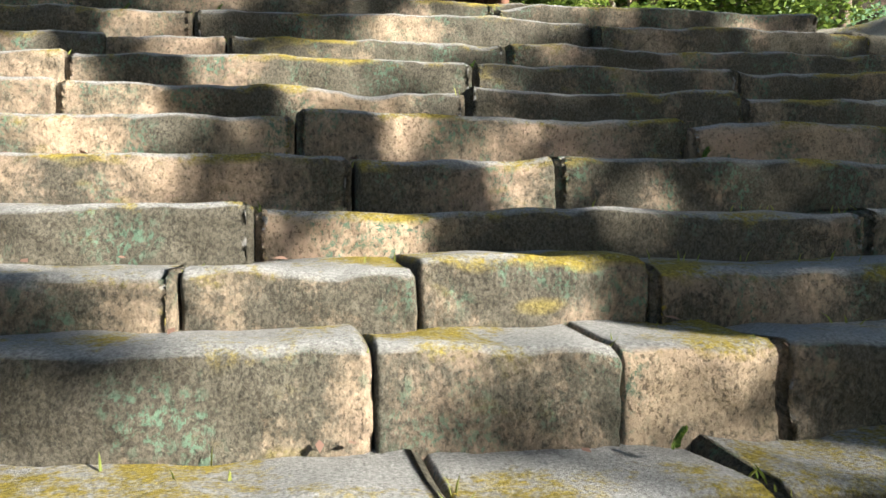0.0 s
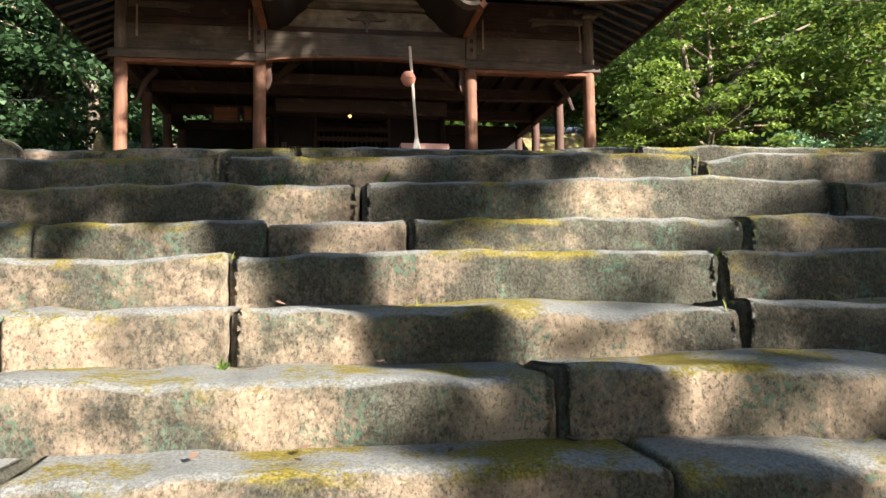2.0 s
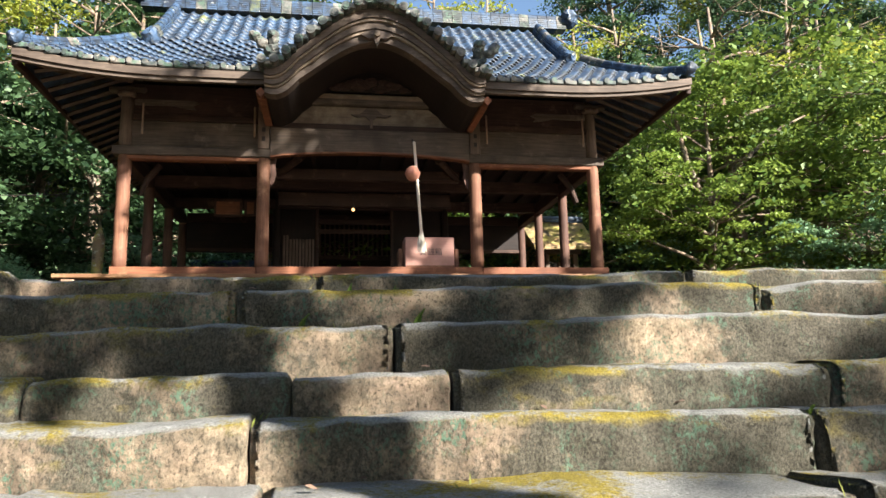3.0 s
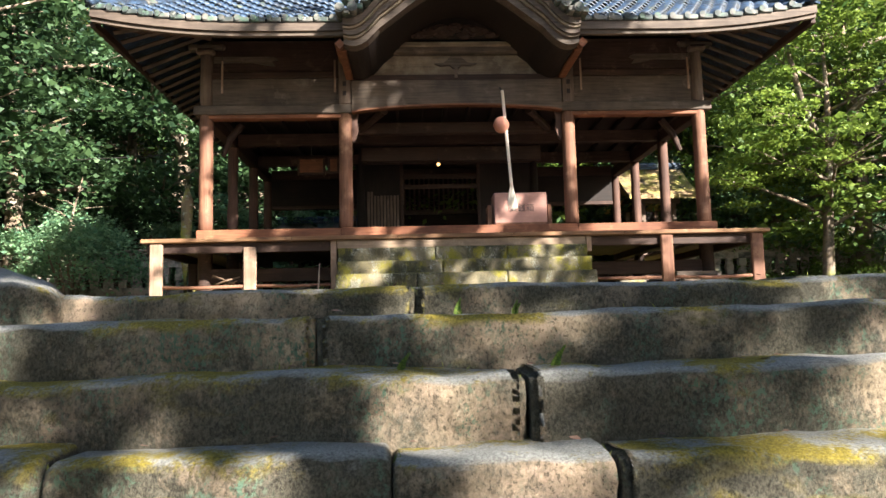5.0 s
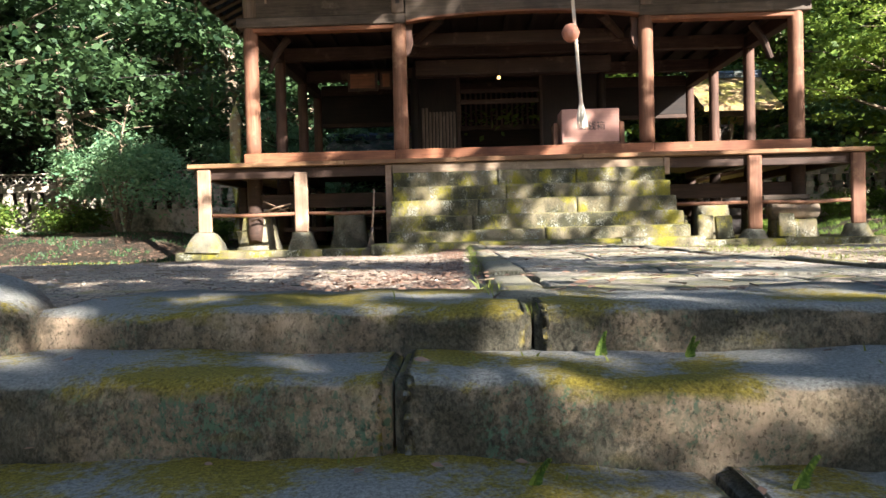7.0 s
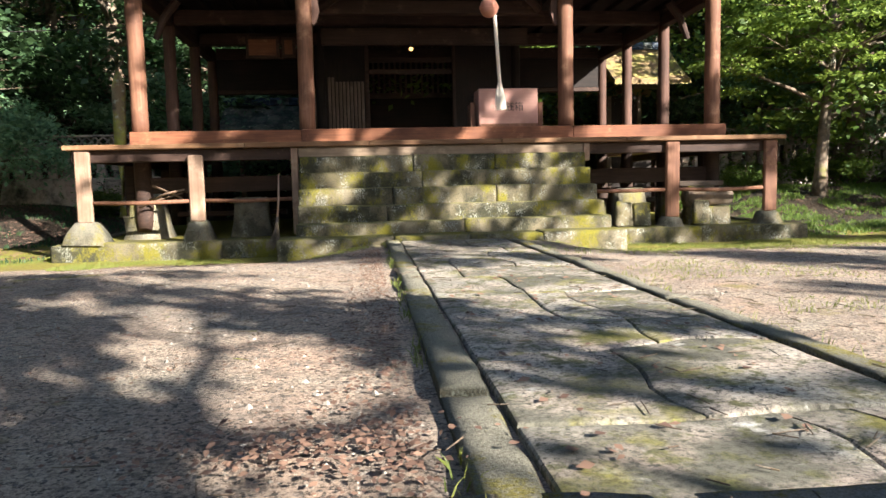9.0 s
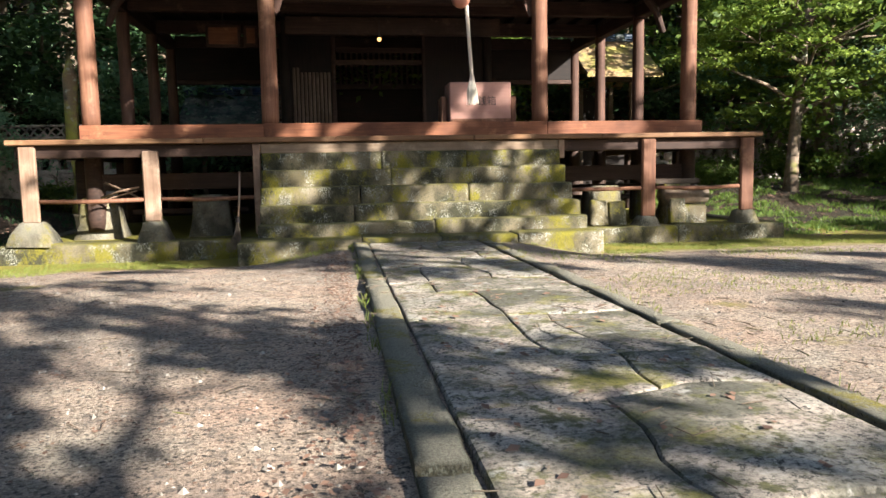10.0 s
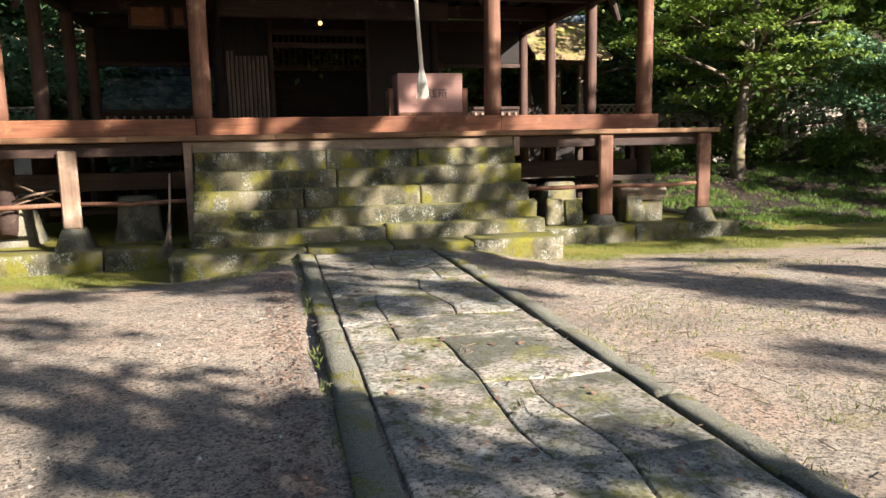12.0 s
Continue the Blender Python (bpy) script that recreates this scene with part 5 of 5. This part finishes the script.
# ---- loose things about the hall ----
broom = thing("broom", "worn besom broom with a thin pale handle leaning by the steps", "broom")
bm = bmesh.new()
tube(bm, [(-2.62, 14.75, 0.28), (-2.6, 14.85, 0.6), (-2.6, 15.0, 0.98)], [0.017, 0.015, 0.013], 8)
part("handle", bm, M_PALE, broom, smooth=True)
bm = bmesh.new()
for k in range(60):
    a, r = k * 2.4, 0.012 * math.sqrt(k)
    tube(bm, [(-2.62, 14.75, 0.33), (-2.63 + r * 0.4 * math.cos(a), 14.7 + r * 0.4 * math.sin(a), 0.12), (-2.68 + r * 1.4 * math.cos(a), 14.62 + r * 1.1 * math.sin(a), -0.17 + 0.05 * random.random())], [0.005, 0.004, 0.002], 4)
part("twigs", bm, M_BARK, broom)
part("binding", rod(bmesh.new(), (-2.622, 14.74, 0.25), (-2.62, 14.76, 0.33), 0.032, 0.024, 10), M_INK, broom)

bucket = thing("bucket", "dented grey metal bucket under the veranda", "bucket")
bm = bmesh.new()
r = [bmesh.ops.create_cone(bm, cap_ends=True, segments=24, radius1=0.15, radius2=0.19, depth=0.36, matrix=Matrix.Translation((-5.25, 16.6, 0.15)))]
part("body", bm, plain("dull_zinc", (0.32, 0.34, 0.36), 0.45, 0.8), bucket, smooth=False)
bm = bmesh.new()
tube(bm, [(-5.25 + 0.19 * math.cos(a), 16.6 + 0.19 * math.sin(a), 0.335) for a in [2 * math.pi * k / 24 for k in range(25)]], [0.012] * 25, 6)
part("rim", bm, M_WHITE, bucket)
bm = bmesh.new()
tube(bm, [(-5.25 + 0.19 * math.cos(a), 16.5, 0.33 - 0.16 * math.sin(a)) for a in [math.pi * k / 12 for k in range(13)]], [0.006] * 13, 5)
part("handle", bm, M_INK, bucket)

pole = thing("mossy_pole", "weathered upright pole with a broken mossy yellow-green top", "pole")
bm = bmesh.new()
tube(bm, [(-6.5, 20.0, 0.2), (-6.51, 20.0, 1.6), (-6.49, 20.0, 3.0), (-6.5, 20.0, 3.62)], [0.13, 0.12, 0.13, 0.07], 12)
for v in bm.verts:
    v.co += noise.noise_vector(v.co * 3.5) * 0.03
part("shaft", bm, patchy("moss_grown_wood", (0.25, 0.2, 0.13), [((0.46, 0.44, 0.10), 1.6, 0.42, 0.58), ((0.5, 0.47, 0.38), 6.0, 0.56, 0.64), ((0.06, 0.05, 0.04), 3.0, 0.55, 0.68)], 40, 0.8, 0.01), pole, smooth=True)

for k, (a, b, r) in enumerate((((-4.75, 15.75, 0.62), (-4.1, 15.35, 0.78), 0.02), ((-4.7, 15.8, 0.85), (-4.05, 15.5, 0.56), 0.018), ((-4.9, 15.7, 0.5), (-4.2, 15.6, 0.72), 0.015))):
    st = solid("stick", tube(bmesh.new(), [a, Vector(a).lerp(Vector(b), 0.5) + Vector((0, 0, 0.02)), b], [r, r * 0.9, r * 0.7], 7), M_PALE, "bare stick lying across the poles under the veranda", "stick", "sticks under the veranda", smooth=True)
for k, (x0, x1, y, z, mat) in enumerate(((2.5, 4.7, 16.9, 0.55, M_BEAM), (3.0, 4.9, 17.4, 0.34, M_GREYX), (-4.6, -2.7, 16.9, 0.3, M_BEAM), (4.1, 4.9, 15.7, 0.64, M_GREYX))):
    ob = solid("old_plank", B(x0, x1, y - 0.1, y + 0.1, z, z + 0.09), mat, "old plank stacked under the veranda", "plank", "planks under the veranda")
    for xx in (x0 + 0.3, x1 - 0.3):
        if z > 0.1:
            base = solid("prop_stone", worn_stone(xx - 0.14, xx + 0.14, y - 0.12, y + 0.12, -0.1, z - 0.002, xx, amp=0.015, cell=0.1, round_=0.03), M_STAIR, "grey prop stone under old planks", "stone", "prop stones", smooth=True)
log = solid("log", rod(bmesh.new(), (4.15, 15.45, 0.45), (4.95, 15.5, 0.47), 0.16, 0.15, 14, 0.02), M_BARK, "thick barked log lying under the veranda", "log", smooth=True)
log_base = solid("prop_stone", worn_stone(4.2, 4.9, 15.35, 15.65, -0.1, 0.3, 77, amp=0.02, cell=0.1), M_STAIR, "grey prop stone under a log", "stone", "prop stones", smooth=True)

# ---- small side shrine behind the hall and a shed with a mossy roof ----
def hut(name, x, y, w, d, h, label, roof_mat):
    t = thing(name, label, "shrine")
    z0 = ground_z(x, y)
    for sx in (-1, 1):
        for sy in (-1, 1):
            part("post", B(x + sx * w / 2 - 0.07, x + sx * w / 2 + 0.07, y + sy * d / 2 - 0.07, y + sy * d / 2 + 0.07, z0 - 0.1, z0 + h), M_GREYZ, t)
    part("wall", B(x - w / 2 + 0.07, x + w / 2 - 0.07, y + d / 2 - 0.05, y + d / 2 + 0.02, z0, z0 + h, bevel=0), M_DARK, t)
    part("wall", B(x - w / 2 + 0.07, x + w / 2 - 0.07, y - d / 2 + 0.0, y - d / 2 + 0.05, z0, z0 + h * 0.45, bevel=0), M_DARKX, t)
    part("rail", B(x - w / 2, x + w / 2, y - d / 2 - 0.06, y - d / 2 + 0.06, z0 + h * 0.46, z0 + h * 0.52), M_GREYX, t)
    part("beam", B(x - w / 2 - 0.2, x + w / 2 + 0.2, y - d / 2 - 0.075, y - d / 2 + 0.075, z0 + h, z0 + h + 0.16), M_GREYX, t)
    for s in (-1, 1):
        bm = bmesh.new()
        n = 8
        ring = []
        for i in range(n + 1):
            u = i / n
            yy, zz = y + s * (d / 2 + 0.7) * (1 - u), z0 + h + 0.05 + 1.1 * (0.7 * u + 0.3 * u * u)
            ring.append([bm.verts.new((x - w / 2 - 0.6, yy, zz)), bm.verts.new((x + w / 2 + 0.6, yy, zz)), bm.verts.new((x + w / 2 + 0.6, yy, zz + 0.12)), bm.verts.new((x - w / 2 - 0.6, yy, zz + 0.12))])
        for a, b in zip(ring, ring[1:]):
            for k in range(4):
                bm.faces.new((a[k], a[(k + 1) % 4], b[(k + 1) % 4], b[k]))
        bm.faces.new(ring[0]), bm.faces.new(ring[-1])
        bmesh.ops.recalc_face_normals(bm, faces=bm.faces)
        part("roof_slope", bm, roof_mat, t)
    ridge([(x - w / 2 - 0.6, y, z0 + h + 1.25), (x + w / 2 + 0.6, y, z0 + h + 1.25)], 0.1, "ridge_tile", t, 2)


M_MOSSROOF = patchy("moss_grown_roof", (0.30, 0.22, 0.12), [((0.42, 0.36, 0.10), 2.0, 0.45, 0.6), ((0.08, 0.07, 0.05), 3.0, 0.52, 0.66)], 40, 0.8, 0.02)
hut("side_shrine", 6.62, 24.4, 0.95, 1.6, 3.6, "small open side shrine with a sunlit mossy roof", M_MOSSROOF)
hut("rear_shrine", -3.9, 26.0, 1.8, 1.6, 2.3, "small rear shrine with a weathered pinkish roof", M_RIDGE)

# ---- rocks beside the stairs ----
def rock(x, y, z, r, seed, mat=None, sq=(1, 1, 0.7)):
    bm = bmesh.new()
    bmesh.ops.create_icosphere(bm, subdivisions=4, radius=r)
    for v in bm.verts:
        v.co = Vector((v.co.x * sq[0], v.co.y * sq[1], v.co.z * sq[2]))
        v.co += noise.noise_vector(v.co * (1.2 / r) + Vector((seed, 0, 0))) * r * 0.28 + noise.noise_vector(v.co * (5 / r)) * r * 0.04
        v.co += Vector((x, y, z))
    return solid("rock", bm, mat or M_STEP, "rounded mossy boulder beside the stone stairs", "rock", "boulders beside the stairs", smooth=True)


rock(3.95, 4.85, -0.2, 0.55, 3, M_KERB, (1.3, 1, 0.6))
rock(4.0, 3.7, -0.85, 0.55, 5, M_KERB, (1, 1.2, 0.7))
rock(4.1, 2.7, -1.4, 0.6, 6, M_KERB)
rock(4.0, 1.7, -2.0, 0.55, 8, M_KERB)
rock(-2.75, 4.95, -0.12, 0.36, 9, sq=(1.4, 1, 0.6))
rock(-3.15, 4.1, -0.4, 0.5, 11)
rock(-3.1, 3.1, -0.95, 0.5, 12)
rock(2.2, 5.6, -0.08, 0.3, 14, sq=(1.5, 0.8, 0.6))

# ---- grass, weeds and fallen leaves ----
rg = np.random.default_rng(12)


def blades(name, pts, hmin, hmax, mat, label, width=0.003):
    pts = np.asarray(pts)
    n = len(pts)
    a = rg.uniform(0, 2 * np.pi, n)
    h = rg.uniform(hmin, hmax, n)
    lean = rg.normal(0, 0.45, (n, 2)) * h[:, None]
    side = np.stack([np.cos(a), np.sin(a), np.zeros(n)], 1) * width
    mid = pts + np.stack([lean[:, 0] * 0.35, lean[:, 1] * 0.35, h * 0.6], 1)
    tip = pts + np.stack([lean[:, 0], lean[:, 1], h], 1)
    v = np.stack([pts - side, pts + side, mid + side * 0.7, tip, mid - side * 0.7], 1).reshape(-1, 3)
    me = bpy.data.meshes.new(name)
    me.from_pydata(v.tolist(), [], [(5 * i, 5 * i + 1, 5 * i + 2, 5 * i + 3, 5 * i + 4) for i in range(n)])
    me.materials.append(mat)
    return tagged(new(name, me), label, "grass", kind="stuff")


def scatter(n, x0, x1, y0, y1, keep):
    out = []
    while len(out) < n:
        x, y = rg.uniform(x0, x1), rg.uniform(y0, y1)
        if keep(x, y):
            out.append((x, y, ground_z(x, y) - 0.005))
    return out


def off_path(x, y):
    return not (-1.05 < x < 0.85) and not (y > 13.5 and abs(x) < 2.45)


tuft = lambda x, y: noise.noise(Vector((x * 0.9, y * 0.9, 4.0)))
near_kerb = lambda x, y: off_path(x, y) and not (y > 14.93 and -6.05 < x < 6.1) and tuft(x, y) + 0.25 * (y - 13.6) > 0.12
blades("lawn_grass", scatter(15000, -9, 7, 12.6, 16.5, near_kerb), 0.015, 0.05, M_GRASS, "thin sunlit grass along the hall's kerb", 0.004)
blades("yard_grass", scatter(6500, 1.0, 8, 7.5, 15, lambda x, y: off_path(x, y) and not (y > 14.93 and x < 6.1) and tuft(x, y) > 0.08), 0.012, 0.045, M_GRASS, "sparse low grass in the earth yard", 0.0035)
blades("side_grass", scatter(24000, 6.3, 15, 15.6, 24, lambda x, y: tuft(x * 1.6, y * 1.6) + tuft(x * 5, y * 5) * 0.5 > 0.0), 0.03, 0.11, M_LEAF1, "low green ground cover beside the hall", 0.009)
blades("side_grass", scatter(4000, -15, -6.3, 15, 24, lambda x, y: tuft(x, y) > 0.05), 0.03, 0.10, M_LEAF2, "low green ground cover beside the hall", 0.016)
joint_pts = []
for k in range(700):
    s = rg.uniform(5, 13.4)
    x = (-1.04 + rg.normal(0, 0.02)) if k % 3 else (0.83 + rg.normal(0, 0.03))
    if tuft(x * 3, s * 2) > -0.1:
        joint_pts.append((x, s, -0.03))
blades("kerb_weeds", joint_pts, 0.02, 0.09, M_GRASS, "small weeds along the path kerbs")
sp = []
for n, (y, z, js) in enumerate(STEPS[:12]):
    for j in range(70):
        x = rg.uniform(-2.5, 2.4)
        if tuft(x * 2.2 + n * 5, n * 3.1) > 0.12:
            sp.append((x, y + askew(x) + rg.uniform(0.18, 0.3), z - 0.01))
    for jx in js[1:]:
        for j in range(5):
            sp.append((jx + rg.normal(0, 0.015), y + askew(jx) + rg.uniform(0.02, 0.12), z - 0.03))
blades("step_weeds", sp, 0.015, 0.045, M_GRASS, "tiny weeds in the joints of the stone steps", 0.0035)


def litter(name, pts, size, mat, label):
    pts = np.asarray(pts, float)
    pts[:, 2] += 0.012
    s = rg.uniform(0.6, 1.3, len(pts)) * size
    o = new(name, leaf_mesh(name, pts, s, rg, mat, flat=0.93))
    return tagged(o, label, "fallen leaves", kind="stuff")


lp = scatter(9000, -7, 7, 5, 14.5, off_path)
litter("leaf_litter", lp, 0.021, M_LITTER, "scattered dry brown leaves on the earth yard")
lk = [(-1.12 - abs(rg.normal(0, 0.16)), rg.uniform(5, 12.5), -0.02) for _ in range(1300)] + [(-1.5 + rg.normal(0, 0.28), 5.75 + rg.normal(0, 0.12), rg.uniform(-0.02, 0.03)) for _ in range(420)]
litter("leaf_drift", lk, 0.03, M_LITTER, "drift of reddish fallen leaves along the path kerb")
lpp = [(rg.uniform(-0.8, 0.6), rg.uniform(5, 13), 0.006) for _ in range(160)]
litter("path_leaves", lpp, 0.05, M_LITTER, "a few dry leaves lying on the flagstones")
ls = []
for n, (y, z, js) in enumerate(STEPS[:12]):
    for x in rg.uniform(-2.5, 2.5, 16):
        ls.append((x, y + askew(x) + rg.uniform(0.1, 0.3), z + 0.01))
litter("step_leaves", ls, 0.035, M_LITTER, "dry leaves caught on the stone steps")
lg = scatter(5000, -14, -6.2, 15, 24, lambda x, y: True) + scatter(3000, 6.3, 14, 15, 25, lambda x, y: True)
litter("wood_litter", lg, 0.09, M_LITTER, "dead leaves on the ground beside the hall")
tw = bmesh.new()
for k in range(1300):
    x, y = rg.uniform(-5, 5), rg.uniform(5, 13.5)
    a, l_ = rg.uniform(0, 6.28), rg.uniform(0.03, 0.14)
    z = 0.015 if not off_path(x, y) else ground_z(x, y) + 0.008
    rod(tw, (x, y, z), (x + math.cos(a) * l_, y + math.sin(a) * l_, z + 0.004), 0.003, 0.002, 4)
tagged(solid("twigs", tw, M_BARK, "small dry twigs strewn over yard and path", "twigs", kind="stuff"))

# loose grit on the earth
gp = np.asarray(scatter(11000, -5, 6, 5.0, 11.5, off_path))
gn = len(gp)
gs = rg.uniform(0.003, 0.010, gn) * np.where(rg.random(gn) < 0.06, 2.2, 1.0)
octa = np.array([(1, 0, 0), (0, 1, 0), (-1, 0, 0), (0, -1, 0), (0, 0, 0.7), (0, 0, -0.5)], float)
gv = gp[:, None, :] + octa[None] * gs[:, None, None] * rg.uniform(0.6, 1.3, (gn, 6, 1)) + np.array((0, 0, 0.005))
me = bpy.data.meshes.new("grit")
me.from_pydata(gv.reshape(-1, 3).tolist(), [], [tuple(6 * i + j for j in f) for i in range(gn) for f in ((0, 1, 4), (1, 2, 4), (2, 3, 4), (3, 0, 4), (1, 0, 5), (2, 1, 5), (3, 2, 5), (0, 3, 5))])
me.materials.append(leafy("grit_stone", (0.06, 0.05, 0.042), (0.36, 0.31, 0.26), 0.0, 0.9))
tagged(new("grit", me), "fine loose grit and pebbles on the earth yard", "gravel", kind="stuff")

# ferns on the steps
def fern(x, y, z, h, seed):
    r = random.Random(seed)
    t = thing("fern", "small green fern growing from a joint of the steps", "fern", "ferns on the steps")
    for k in range(3 if seed % 2 else 2):
        a = r.uniform(-0.5, 0.5)
        hh = h * r.uniform(0.6, 1)
        bm = bmesh.new()
        n = 13
        stem = [Vector((x + math.sin(a) * hh * u * 0.6 + 0.02 * u * u, y - 0.1 * u * u * hh, z + hh * u)) for u in [i / n for i in range(n + 1)]]
        tube(bm, stem, [0.0035] * (n + 1), 4)
        for i in range(2, n + 1):
            for s in (-1, 1):
                w = hh * 0.30 * (1 - i / (n + 2))
                p = stem[i]
                q = [bm.verts.new(p), bm.verts.new(p + Vector((s * w * 0.5, -0.004, w * 0.22 + 0.004))), bm.verts.new(p + Vector((s * w, -0.01, w * 0.25))), bm.verts.new(p + Vector((s * w * 0.5, -0.004, w * 0.12 - 0.004)))]
                bm.faces.new(q)
        part("frond", bm, M_LEAF1, t)


for k, (x, y, z, h) in enumerate(((0.60, 3.62, -0.66, 0.15), (-1.1, 3.2, -0.98, 0.12), (-0.35, 2.42, -1.36, 0.07), (1.25, 2.8, -1.1, 0.1), (1.9, 4.12, -0.3, 0.09), (-1.0, 4.2, -0.27, 0.1), (-0.55, 4.2, -0.27, 0.13), (0.62, 1.7, -1.68, 0.1), (-0.8, 4.62, -0.11, 0.12), (-0.6, 4.62, -0.11, 0.1), (0.45, 1.58, -1.75, 0.1))):
    fern(x, y + askew(x), z, h * 0.55, k)

# bushes round the yard's edge
bush = tree("low bushy evergreen shrub with small leaves", 61, 1.5, 1.0, 0.25, 0.05, M_LEAF1, 4500, 0.09, 0.3, (0, 0), 10, 40, category="shrub", group="shrubs by the wall")
for n, (x, y, sc) in enumerate(((8.2, 24.9, 1.2), (10.5, 24.6, 1.0), (12.4, 23.8, 1.3), (-8.3, 24.2, 0.9), (-12.6, 23.8, 1.1), (-14.6, 22.2, 1.3), (7.4, 22.8, 0.8), (14.0, 21.6, 1.4), (-16.2, 20.2, 1.3), (9.4, 23.2, 0.7))):
    m = pose(x, y, ground_z(x, y), 0, 0, n * 77) @ Matrix.Scale(sc, 4)
    if n == 0:
        bush.matrix_world = m
    else:
        c = copy_thing(bush, m)
        c.scale = (sc, sc, sc)
# cable between the trees
cable = solid("cable", tube(bmesh.new(), [(-16, 22, 4.7), (-10, 21.5, 4.45), (-4.9, 20.9, 4.5)], [0.01] * 3, 5), M_INK, "thin dark cable strung from the wood to the hall", "cable")
